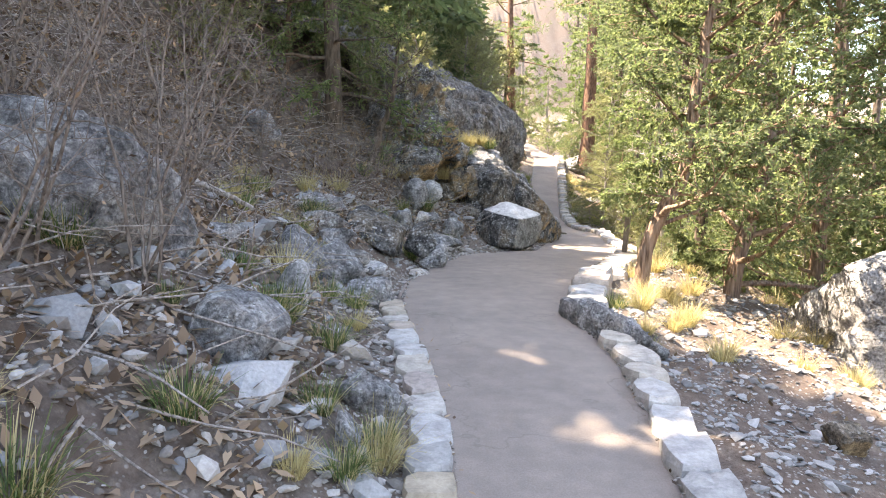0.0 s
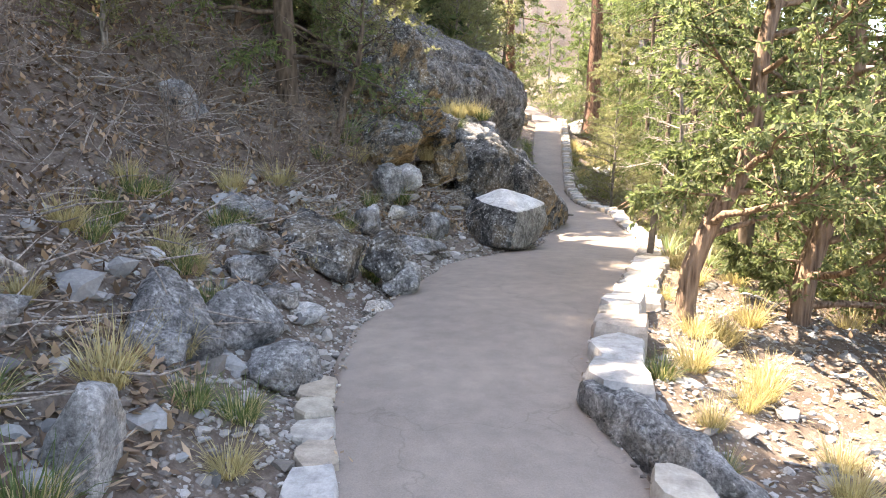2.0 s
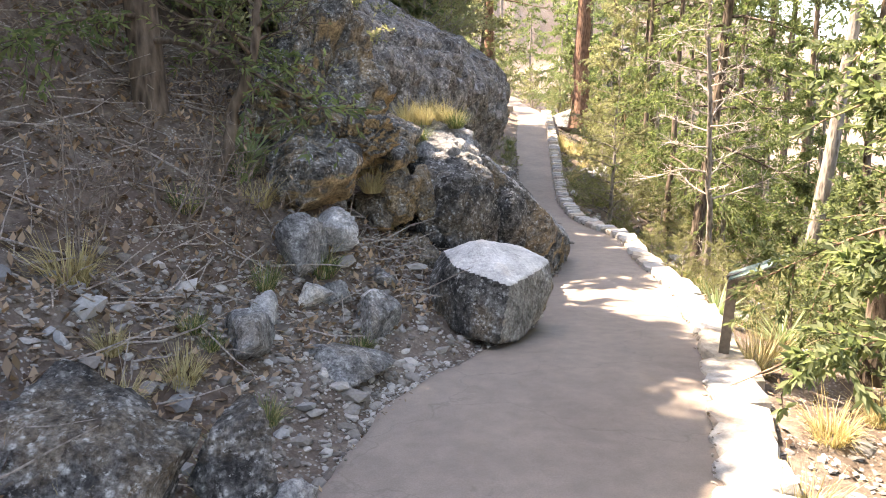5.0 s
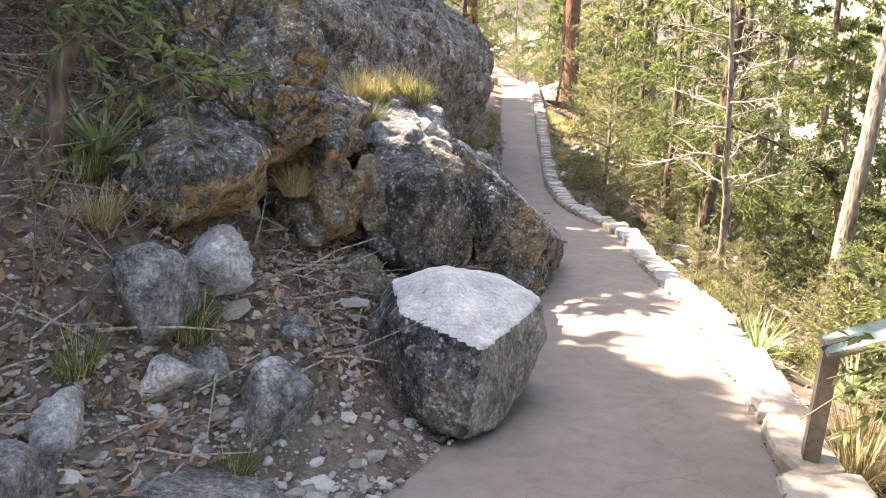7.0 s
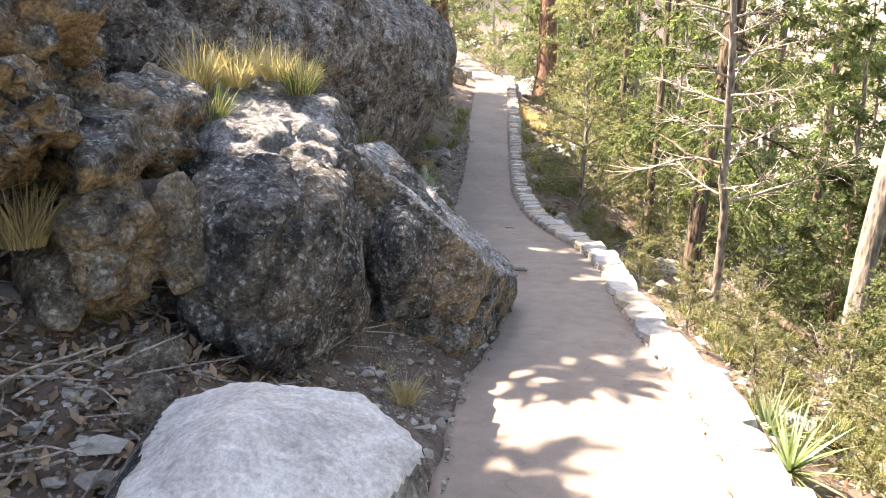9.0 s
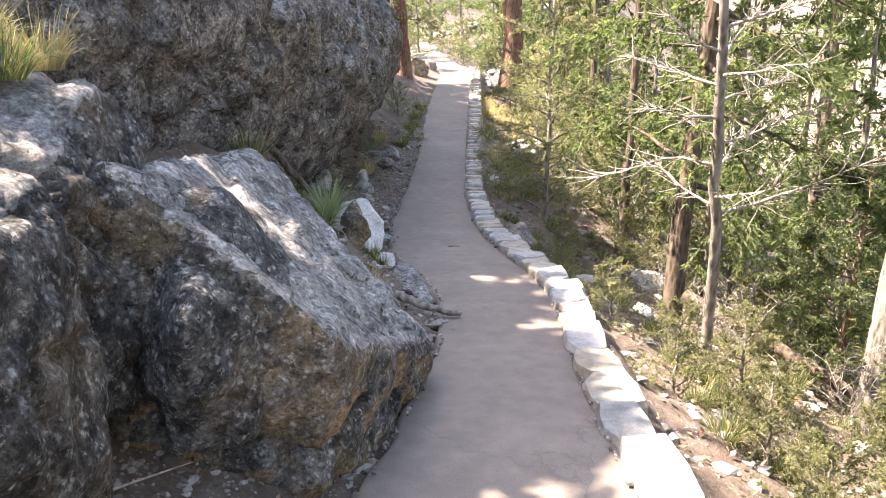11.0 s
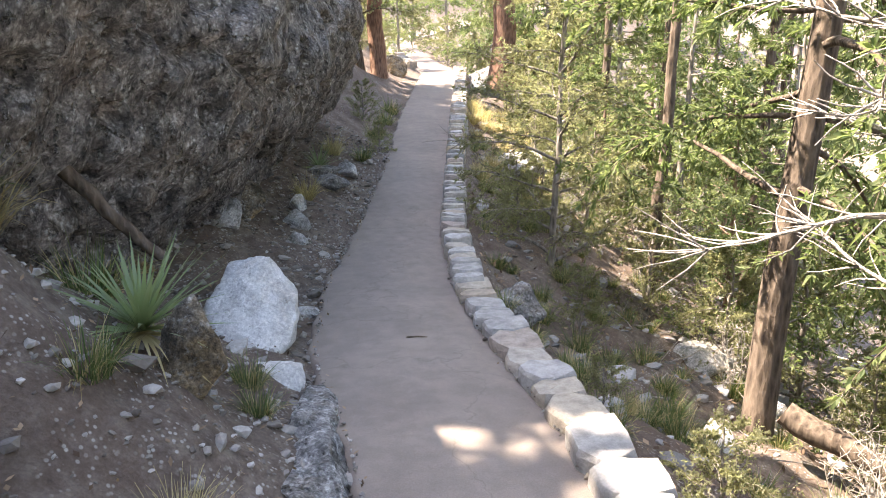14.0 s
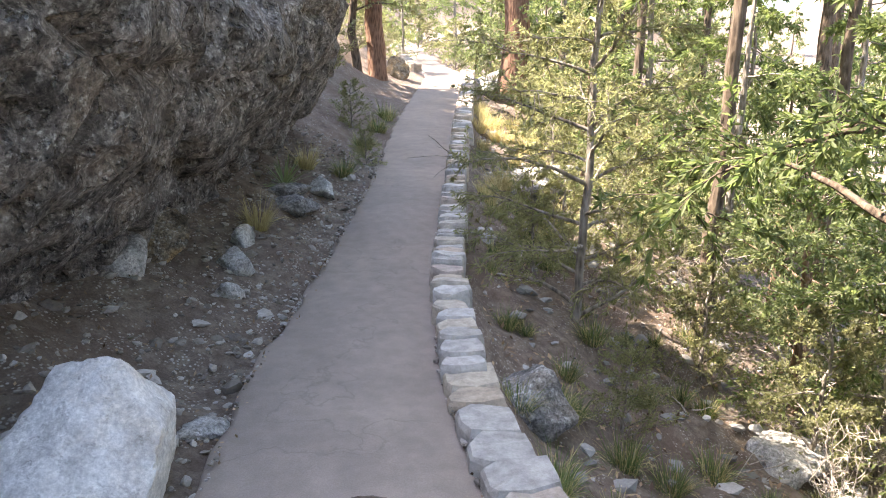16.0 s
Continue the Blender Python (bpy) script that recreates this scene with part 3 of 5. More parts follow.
# loose rocks: x, y, width, height, kind
SLOPE_ROCKS = [
    (-0.48, 3.07, .24, .17, "G"), (-1.33, 5.15, .40, .30, "G"), (-1.11, 5.62, .34, .26, "G"), (-1.62, 7.2, .30, .24, "G"), (-1.56, 6.72, .36, .16, "G"),
    (-1.58, 4.3, .20, .14, "G"), (-0.92, 6.06, .18, .10, "P"), (-0.47, 2.6, .13, .12, "G"), (-1.27, 4.94, .22, .2, "G"),
    (-1.08, 6.13, .2, .16, "G"), (-1.32, 6.2, .28, .2, "G"), (-0.6, 6.8, .2, .1, "P")]
BANK_ROCKS = [
    (-0.49, 8.9, .46, .18, "G"), (-0.99, 9.03, .17, .13, "P"), (-0.96, 8.62, .28, .2, "G"), (-0.41, 9.76, .16, .15, "P"), (-2.65, 8.5, .33, .28, "G"),
    (-0.80, 10.12, .38, .26, "P"), (-0.92, 9.74, .30, .34, "G"), (-0.40, 9.6, .29, .24, "G"), (-0.40, 10.1, .15, .12, "G"), (-0.79, 9.52, .22, .15, "P"),
    (-0.66, 9.6, .16, .13, "G"), (-0.94, 11.2, .14, .13, "P"), (-0.24, 11.4, .2, .17, "T"), (-0.12, 11.05, .17, .17, "T"), (0.5, 11.4, .18, .12, "G")]
FOOT_ROCKS = [
    (0.76, 20.95, .26, .16, "P"), (1.14, 23.6, .26, .2, "P"), (0.97, 22.6, .34, .26, "G"), (1.13, 18.72, .17, .07, "P"), (0.2, 20.25, .26, .24, "P"), (0.15, 20.75, .5, .3, "T"),
    (-0.15, 20.2, .36, .26, "P"), (0.74, 21.4, .2, .14, "P"), (0.8, 23.1, .42, .22, "G"), (2.8, 19.4, .5, .3, "G"), (4.0, 26.3, 1.2, .5, "P"), (3.7, 25.4, .6, .3, "G"), (0.86, 20.4, .15, .12, "P"), (1.87, 3.55, .2, .18, "T"), (-0.1, 18.6, .3, .24, "T"), (4.55, 36.9, .9, .7, "G"),
    (4.9, 38.4, 1.2, .9, "G"), (4.95, 20.4, .6, .3, "P"), (5.3, 19.6, .4, .25, "P"), (1.7, 36.2, .6, .5, "T"), (5.6, 36.5, 1.2, 1.0, "T")]
KIND = {"P": ([ROCK_PALE], "pale limestone rock lying on the stony bank"), "G": ([ROCK_GREY], "grey limestone rock half sunk in soil"), "T": ([ROCK_TAN], "tan limestone rock on bare soil")}
for n, (x, y, w, h, k) in enumerate(SLOPE_ROCKS + BANK_ROCKS + FOOT_ROCKS):
    rock("rock", (x, y, gz(x, y) + 0.22 * h), (w * 0.55, w * 0.5, h * 0.6), 100 + n, KIND[k][0], KIND[k][1], (0, 0, 37 * n), sub=3 if w < 0.18 else 4,
         group="loose rocks on the slope", sharp=90, extra=9, rough=0.05, grain=0.03)

# ---- kerb and wall stones ----
def flag_mesh(seed, n=9):
    """A rough flagstone about one metre square and one thick, chamfered."""
    rng = np.random.default_rng(seed)
    a = np.linspace(0, 2 * np.pi, n, endpoint=False) + rng.uniform(-0.18, 0.18, n)
    c, s = np.cos(a), np.sin(a)
    r = 0.5 / np.maximum(abs(c), abs(s)) * rng.uniform(0.94, 1.0, n)
    r = np.minimum(r, 0.67)
    low = np.stack([c * r * 1.02, s * r * 1.02, np.full(n, -1.0)], 1)
    rim = np.stack([c * r, s * r, rng.uniform(-0.22, -0.06, n)], 1)
    top = np.stack([c * r * 0.92, s * r * 0.92, rng.uniform(-0.06, 0.05, n)], 1)
    mid = np.array([[0, 0, 0.02]])
    v = np.concatenate([low, rim, top, mid])
    f = []
    for i in range(n):
        j = (i + 1) % n
        f += [[i, j, n + j, n + i], [n + i, n + j, 2 * n + j, 2 * n + i]]
    tri = [[2 * n + i, 2 * n + (i + 1) % n, 3 * n] for i in range(n)]
    me = bpy.data.meshes.new("stone")
    me.from_pydata(v.tolist(), [], f + tri)
    me.materials.append(COPING)
    me.update()
    return me


FLAGS = [flag_mesh(k) for k in range(14)]


def lay_stones(parent, side, y0, y1, step, width, tall, lift, seed, out=0.0, drop=0.0):
    """A row of stones along an edge of the path."""
    rng = np.random.default_rng(seed)
    y, n = y0, 0
    while y < y1:
        long = step * rng.uniform(0.7, 1.35)
        wide = width * rng.uniform(0.9, 1.1)
        yc = y + long / 2
        e = float(edge(yc, 1 if side < 0 else 2))
        slope = float(edge(yc + 0.2, 1 if side < 0 else 2) - edge(yc - 0.2, 1 if side < 0 else 2)) / 0.4
        ob = new("stone", FLAGS[int(rng.integers(len(FLAGS)))])
        ob.parent = parent
        x = e + side * (wide / 2 - 0.015 + out) + rng.uniform(-0.01, 0.01)
        z = float(edge(yc, 3)) + lift * rng.uniform(0.8, 1.2) - drop
        turn = -math.degrees(math.atan(slope)) + rng.uniform(-4, 4)
        ob.matrix_basis = pose(x, yc, z, rng.uniform(-3, 3), rng.uniform(-4, 4), turn) @ Matrix.Diagonal((wide * 1.08, long * 1.13, tall, 1))
        y += long
        n += 1
    return n


kerb = tagged(new("stone_kerb"), "low kerb of mixed tan and white limestone blocks", "kerb", kind="structure")
lay_stones(kerb, -1, 1.2, 5.15, 0.23, 0.18, 0.14, 0.03, 5)
kerb = tagged(new("stone_kerb"), "low kerb of tan and pinkish limestone blocks", "kerb", kind="structure")
lay_stones(kerb, 1, 1.2, 4.35, 0.26, 0.2, 0.2, 0.05, 6)
wall = tagged(new("stone_wall"), "low dry-laid retaining wall of pale limestone flags", "wall", kind="structure")
lay_stones(wall, 1, 5.25, 6.95, 0.36, 0.29, 0.3, 0.09, 7)
lay_stones(wall, 1, 7.2, 9.45, 0.34, 0.34, 0.2, 0.015, 8)
lay_stones(wall, 1, 9.5, 15.6, 0.40, 0.27, 0.3, 0.05, 9)
lay_stones(wall, 1, 15.6, 19.2, 0.27, 0.27, 0.2, 0.08, 10)
lay_stones(wall, 1, 19.2, 27.0, 0.16, 0.25, 0.2, 0.14, 11)
lay_stones(wall, 1, 27.0, 39.0, 0.30, 0.3, 0.3, 0.16, 12)
lay_stones(wall, 1, 15.2, 24.0, 0.34, 0.24, 0.25, 0.02, 13, 0.05, 0.14)
lay_stones(wall, -1, 40.0, 56.0, 0.6, 0.4, 0.4, 0.2, 14)


# ---- the wayside sign ----
def metal_material():
    m, t, b = material("brown_steel", 0.45)
    b.inputs["Metallic"].default_value = 0.3
    co = coords_of(t)
    t.links.new(ramp(t, noise_tex(t, co, 30, 5), (0.3, (0.10, 0.085, 0.07)), (0.7, (0.17, 0.145, 0.12))), b.inputs["Base Color"])
    m2, t2, b2 = material("sign_panel", 0.25)
    co = coords_of(t2)
    t2.links.new(ramp(t2, noise_tex(t2, co, 9, 5), (0.4, (0.10, 0.16, 0.15)), (0.6, (0.22, 0.29, 0.27))), b2.inputs["Base Color"])
    return m, m2


STEEL, PANEL = metal_material()


def box_mesh(name, size, mat, bevel=0.004):
    bm = bmesh.new()
    bmesh.ops.create_cube(bm, size=1.0)
    bmesh.ops.scale(bm, vec=size, verts=bm.verts)
    bmesh.ops.bevel(bm, geom=bm.edges[:], offset=bevel, segments=2, affect="EDGES")
    me = bpy.data.meshes.new(name)
    bm.to_mesh(me)
    bm.free()
    me.materials.append(mat)
    return me


sign = tagged(new("wayside_sign"), "low slanted interpretive sign on a brown steel post", "sign")
sign.matrix_basis = pose(1.95, 9.62, 0.16, 0, 0, -20)
part("post", box_mesh("post", (0.065, 0.085, 0.72), STEEL), sign, "brown steel post", (0, 0, 0.32), (0, 3, 0))
tray = part("tray", box_mesh("tray", (0.40, 0.27, 0.018), STEEL), sign, "thin steel tray", (0.17, 0.0, 0.735), (0, -24, 0))
part("panel", box_mesh("panel", (0.38, 0.25, 0.006), PANEL), tray, "glossy blue-green panel", (0, 0, 0.012))
part("bracket", box_mesh("bracket", (0.10, 0.06, 0.05), STEEL), sign, "", (0.03, 0, 0.665), (0, -24, 0))


# ---- plants ----
def strips(soup, base, way, length, width, droop, seed, mat=0, parts=4):
    """Arching tapered blades."""
    rng = np.random.default_rng(seed)
    n = len(base)
    way = way / np.linalg.norm(way, axis=1, keepdims=True)
    side = np.cross(way, [0, 0, 1.0]) + rng.normal(size=(n, 3)) * 0.15
    side /= np.linalg.norm(side, axis=1, keepdims=True) + 1e-9
    length, width, droop = (np.broadcast_to(q, n)[:, None] for q in (length, width, droop))
    rows = []
    for k in range(parts + 1):
        u = k / parts
        c = base + way * length * u
        c = c - np.array([0, 0, 1.0]) * droop * length * u * u
        w = width * 0.5 * (1 - u ** 1.6) + 0.0006
        rows += [c - side * w, c + side * w]
    v = np.stack(rows, 1).reshape(-1, 3)
    m = 2 * (parts + 1)
    one = np.array([[2 * k, 2 * k + 1, 2 * k + 3, 2 * k + 2] for k in range(parts)])
    f = (np.arange(n)[:, None, None] * m + one[None]).reshape(-1, 4)
    soup.add(v, f, mat)


def tuft_mesh(seed, mat, n=300, tall=0.28, spread=0.8, dry=None):
    rng = np.random.default_rng(seed)
    az = rng.uniform(0, 2 * np.pi, n)
    lean = rng.uniform(0.05, spread, n)
    rad = 0.075 * np.sqrt(rng.uniform(0, 1, n))
    base = np.stack([np.cos(az) * rad, np.sin(az) * rad, np.full(n, -0.02)], 1)
    az2 = az + rng.normal(0, 0.5, n)
    way = np.stack([np.cos(az2) * lean, np.sin(az2) * lean, np.ones(n)], 1)
    s = Soup()
    k = int(n * (0.35 if dry else 0))
    length = tall * rng.uniform(0.5, 1.25, n)
    strips(s, base[k:], way[k:], length[k:], 0.0038, rng.uniform(0.15, 0.7, n)[k:], seed, parts=3)
    if k:
        strips(s, base[:k], way[:k], length[:k], 0.0034, rng.uniform(0.2, 0.8, n)[:k], seed, 1, 3)
    return s.mesh("grass_tuft", [mat, dry] if dry else [mat])


TUFTS = {"green": [tuft_mesh(k, GRASS_GREEN, dry=GRASS_DRY) for k in (1, 2, 3)], "dry": [tuft_mesh(k, GRASS_DRY, tall=0.32) for k in (4, 5, 6)]}


def tuft(kind, x, y, size=1.0, z=None, seed=0):
    label = "tuft of fine green grass with dry blades" if kind == "green" else "tuft of straw-coloured dry grass"
    z = gz(x, y) if z is None else z
    return thing("grass_tuft", TUFTS[kind][seed % 3], (x, y, z), (0, 0, 53 * seed), label, "grass", "grass tufts on the slope", scale=size)


def blade_mesh(mat, droop, seed):
    s = Soup()
    strips(s, np.zeros((1, 3)), np.array([[1.0, 0, 0]]), 1.0, 0.052, droop, seed, parts=6)
    return s.mesh("blade", [mat])


LIVE_BLADES = [blade_mesh(YUCCA, d, 1) for d in (0.03, 0.09, 0.16, 0.24)]
DEAD_BLADES = [blade_mesh(GRASS_DRY, d, 2) for d in (0.2, 0.35, 0.5)]


def yucca(x, y, size, seed, z=None, n=56, dead=16):
    rng = np.random.default_rng(seed)
    plant = tagged(new("yucca"), "spiky green yucca with dead brown lower blades", "yucca", "yucca plants")
    plant.matrix_basis = pose(x, y, (gz(x, y) if z is None else z), 0, 0, seed * 40)
    for k in range(n + dead):
        live = k < n
        meshes = LIVE_BLADES if live else DEAD_BLADES
        ob = part("blade" if live else "dead_blade", meshes[int(rng.integers(len(meshes)))], plant)
        up = rng.uniform(8, 72) if live else rng.uniform(-12, 12)
        long = size * rng.uniform(0.65, 1.1) * (1 if live else 0.8)
        ob.matrix_basis = pose(0, 0, size * (0.12 if live else 0.08), rng.uniform(-25, 25), -up, 137.5 * k + rng.uniform(-20, 20)) @ Matrix.Scale(long, 4)
    return plant


def limb(rng, start, way, length, bend=0.25, lift=0.0, n=7):
    """A wandering polyline."""
    pts, d = [np.array(start, float)], np.array(way, float)
    d /= np.linalg.norm(d)
    for _ in range(n - 1):
        d = d + rng.normal(0, bend, 3) * 0.5 + np.array([0, 0, lift])
        d /= np.linalg.norm(d)
        pts.append(pts[-1] + d * length / (n - 1))
    return np.array(pts)


def bare_shrub(x, y, tall, seed, stems=7, mat=None, name="bare_shrub", label="leafless grey-brown shrub with fine tangled twigs", leaves=0, tilt=(0.25, -0.1)):
    rng = np.random.default_rng(seed)
    shrub = tagged(new(name), label, "shrub", "bare shrubs on the slope")
    shrub.matrix_basis = pose(x, y, gz(x, y) - 0.03)
    twigs, tips = Soup(), []
    for _ in range(stems):
        way = np.array([rng.normal(tilt[0], 0.35), rng.normal(tilt[1], 0.35), 1.0])
        main = limb(rng, rng.normal(0, 0.05, 3) * [1, 1, 0], way, tall * rng.uniform(0.6, 1.1), 0.22, 0.02, 8)
        one = Soup()
        tube(one, main, np.linspace(0.009, 0.003, 8) * tall / 1.2, 5)
        part("stem", one.mesh("stem", [mat or TWIG], True), shrub)
        for k in range(2, 8):
            for _ in range(int(rng.integers(1, 3))):
                w2 = rng.normal(0, 0.8, 3) + [0, 0, 0.6]
                sub = limb(rng, main[k], w2, tall * rng.uniform(0.12, 0.34), 0.45, 0.03, 5)
                tube(twigs, sub, np.linspace(0.0035, 0.0015, 5), 3)
                for q in (2, 3, 4):
                    w3 = rng.normal(0, 0.9, 3) + [0, 0, 0.4]
                    end = limb(rng, sub[q], w3, tall * rng.uniform(0.05, 0.16), 0.4, 0.0, 3)
                    tube(twigs, end, np.linspace(0.0022, 0.001, 3), 3)
                    tips.append(end[-1])
    tagged(part("twig_tangle", twigs.mesh("twig_tangle", [mat or TWIG]), shrub), kind="stuff")
    if leaves:
        tips = np.array(tips)
        pick = tips[rng.integers(0, len(tips), leaves)]
        s = Soup()
        blades(s, pick, rng.normal(size=(leaves, 3)), rng.uniform(0.02, 0.045, leaves), 0.014, seed=seed)
        tagged(part("dead_foliage", s.mesh("dead_foliage", [LITTER]), shrub, "few curled brown leaves"), kind="stuff")
    return shrub


def clear_of_path(p):
    return ~((p[:, 0] < edge(p[:, 1], 2) + 0.12) & (p[:, 2] < edge(p[:, 1], 3) + 2.7))


def conifer(name, label, trunk, r0, seed, bark, leaf, branches, start, reach, lift, blade, per, droop=0.0, keep=None, wide=0.35, twig=None, top=0.25, category="tree", sub_n=6, split=False, twiggy=0.6, gappy=False):
    """A tree: trunk line, limbs round it, sprays of narrow leaves on their outer parts."""
    rng = np.random.default_rng(seed)
    tree = tagged(new(name), label, category)
    trunk = np.array(trunk, float)
    u0 = np.r_[0, np.cumsum(np.linalg.norm(np.diff(trunk, axis=0), axis=1))]
    us = np.linspace(0, u0[-1], 22)
    line = np.stack([np.interp(us, u0, trunk[:, k]) for k in range(3)], 1)
    line[2:-1] += rng.normal(0, 0.012, (19, 3)) * [1, 1, 0] * max(1, r0 * 8)
    rad = r0 * (1 - us / us[-1]) ** 0.8 + 0.01
    rad[0] *= 1.35
    s = Soup()
    tube(s, line, rad, 10)
    part("trunk", s.mesh("trunk", [bark], True), tree)
    limbs, base, ways = Soup(), [], []
    for i in range(branches):
        u = start + (1 - start) * (i + rng.uniform(0, 1)) / branches
        p = np.array([np.interp(u * us[-1], us, line[:, k]) for k in range(3)])
        az = 2.4 * i + rng.uniform(-0.5, 0.5)
        shape = top + (1 - top) * (1 - (u - start) / (1 - start)) ** 0.8
        length = reach * shape * rng.uniform(0.65, 1.15)
        br = limb(rng, p, (math.cos(az), math.sin(az), lift + rng.uniform(-0.15, 0.15)), length, 0.22, droop, 8)
        if gappy and shade_wanted(br).mean() < 0.6:
            continue
        if keep is not None and not gappy and not clear_of_path(br).all():
            br = p + (br - p) * 0.35
            if not clear_of_path(br).all():
                continue
            length *= 0.35
        if split:
            limbs = Soup()
        tube(limbs, br, np.linspace(0.015 * length + 0.004, 0.003, 8), 5)
        for k in range(2, 8):
            for _ in range(sub_n // 2 if k < 7 else sub_n):
                d = br[min(k + 1, 7)] - br[k - 1]
                d = d / np.linalg.norm(d) + rng.normal(0, 0.65, 3) * [1, 1, 0.6]
                sub = limb(rng, br[k], d, length * rng.uniform(0.16, 0.36) + 0.05, 0.3, droop, 5)
                if rng.uniform() < twiggy:
                    tube(limbs, sub, np.linspace(0.006, 0.002, 5), 3)
                w = rng.integers(0, 5, per)
                f = rng.uniform(0, 1, (per, 1))
                nxt = np.minimum(w + 1, 4)
                base.append(sub[w] * (1 - f) + sub[nxt] * f)
                dd = (sub[4] - sub[0]) / (np.linalg.norm(sub[4] - sub[0]) + 1e-6)
                ways.append(dd[None] * 0.8 + rng.normal(0, 0.55, (per, 3)))
        if split:
            part("limb", limbs.mesh("limb", [twig or bark], True), tree)
    if not split:
        tagged(part("branchwork", limbs.mesh("branchwork", [twig or bark], True), tree), kind="stuff")
    base, ways = np.concatenate(base), np.concatenate(ways)
    if keep is not None:
        ok = keep(base)
        base, ways = base[ok], ways[ok]
    s = Soup()
    blades(s, base, ways, blade * rng.uniform(0.6, 1.3, len(base)), blade * wide, bend=0.1, seed=seed)
    part("crown", s.mesh("crown", [leaf]), tree)
    return tree


def place(tree, x, y, turn=0.0, size=1.0, z=None):
    return copy_thing(tree, pose(x, y, (gz(x, y) if z is None else z) - 0.1, 0, 0, turn) @ Matrix.Scale(size, 4))


def straight(h, lean=0.02, n=5, seed=0):
    rng = np.random.default_rng(seed)
    return [(lean * h * k / n + rng.normal(0, 0.01) * h * 0.3, rng.normal(0, 0.01) * h * 0.3, -0.3 + (h + 0.3) * k / n) for k in range(n + 1)]


# the junipers beside the first bend
conifer("juniper_tree", "leaning juniper with shaggy brown bark and dense green sprays", [(1.62, 7.15, 0.1), (1.66, 7.15, 0.6), (1.82, 7.15, 1.07), (2.0, 7.17, 1.43), (2.06, 7.2, 1.97), (2.18, 7.25, 2.8), (2.2, 7.3, 5.2)],
        0.07, 61, BARK_JUNIPER, JUNIPER, 54, 0.13, 1.7, 0.2, 0.05, 62, split=True, keep=clear_of_path, wide=0.34, top=0.4)
conifer("juniper_tree", "bushy juniper with several twisted brown stems", [(2.75, 7.9, -0.3), (2.85, 7.95, 0.5), (3.1, 8.0, 1.4), (3.15, 8.1, 2.6), (3.3, 8.2, 5.4)],
        0.09, 62, BARK_JUNIPER, JUNIPER, 56, 0.08, 2.0, 0.12, 0.055, 60, split=True, keep=clear_of_path, wide=0.34, top=0.4)
conifer("juniper_tree", "broad green juniper beyond the gravel terrace", [(4.4, 9.6, -1.6), (4.5, 9.7, 0.5), (4.55, 9.7, 2.2), (4.6, 9.8, 6.4)],
        0.11, 63, BARK_JUNIPER, JUNIPER, 56, 0.06, 2.3, 0.12, 0.07, 52, split=True, keep=clear_of_path, wide=0.34, top=0.4)
# feathery young juniper below the wall
conifer("juniper_sapling", "slender feathery juniper growing below the wall", [(3.6, 21.6, -1.0), (3.65, 21.6, 0.5), (3.68, 21.65, 2.0), (3.75, 21.7, 4.2)],
        0.035, 64, BARK_GREY, OLIVE, 50, 0.10, 1.25, 0.5, 0.055, 44, droop=-0.06, split=True, keep=clear_of_path, wide=0.2, top=0.4)
# trees below the path
conifer("fir_tree", "tall dark-barked fir with layered green boughs", [(4.62, 18.6, -1.6), (4.75, 18.65, 0.5), (4.95, 18.7, 2.4), (5.1, 18.8, 5), (5.2, 18.8, 10.5)],
        0.12, 65, BARK, FIR, 56, 0.17, 2.3, -0.05, 0.085, 44, droop=-0.06, split=True, keep=clear_of_path, wide=0.26, twig=BARK, top=0.4)
conifer("fir_tree", "big fir leaning slightly with pale flaking bark", [(5.6, 16.3, -2.6), (5.75, 16.3, 0), (6.05, 16.3, 3), (6.2, 16.4, 6), (6.3, 16.4, 11)],
        0.12, 66, BARK_GREY, FIR, 40, 0.52, 2.4, -0.05, 0.11, 26, droop=-0.06, wide=0.28, keep=clear_of_path, split=True, top=0.5)
snag = conifer("dead_pine", "thin half-dead pine with bleached bare branches", [(4.2, 16.5, -1.3), (4.1, 16.3, 0.0), (3.85, 15.87, 1.7), (3.62, 15.5, 3.4), (3.5, 15.3, 5.2)],
               0.046, 67, BARK_GREY, FIR, 40, 0.28, 1.0, 0.2, 0.08, 2, keep=lambda p: (p[:, 2] > 3.0) & clear_of_path(p), twig=TWIG_PALE, split=True, twiggy=1.0)
for n, (x, y, h, r, full) in enumerate([(4.9, 6.7, 9.5, 1.9, 6), (4.5, 11.6, 11.5, 2.6, 16), (2.9, 9.6, 9.0, 1.8, 12), (6.3, 13.4, 11.5, 2.6, 15), (7.2, 17.8, 11.5, 2.5, 13), (7.4, 20.6, 12.5, 2.9, 17),
                                       (5.2, 22.6, 11.5, 2.7, 17), (7.2, 24.0, 12.5, 2.9, 16), (5.4, 26.2, 12.0, 2.8, 17), (7.2, 28.2, 13.0, 2.9, 16), (6.6, 31.5, 13.0, 2.9, 15), (8.8, 16.0, 13.0, 2.6, 12)]):
    foot = gz(x, y)
    conifer("pine_tree", "slender canyon pine with a high green crown", [(x, y, foot - 0.3), (x + 0.1, y, foot + 3), (x + 0.15, y + 0.1, foot + 7), (x + 0.2, y + 0.1, foot + h)],
            0.075, 300 + n, BARK, JUNIPER, 34, (5.6 - foot) / h * 0.92, r, 0.05, 0.10, 2 * full, keep=clear_of_path, wide=0.26, twiggy=0.5, top=0.5)
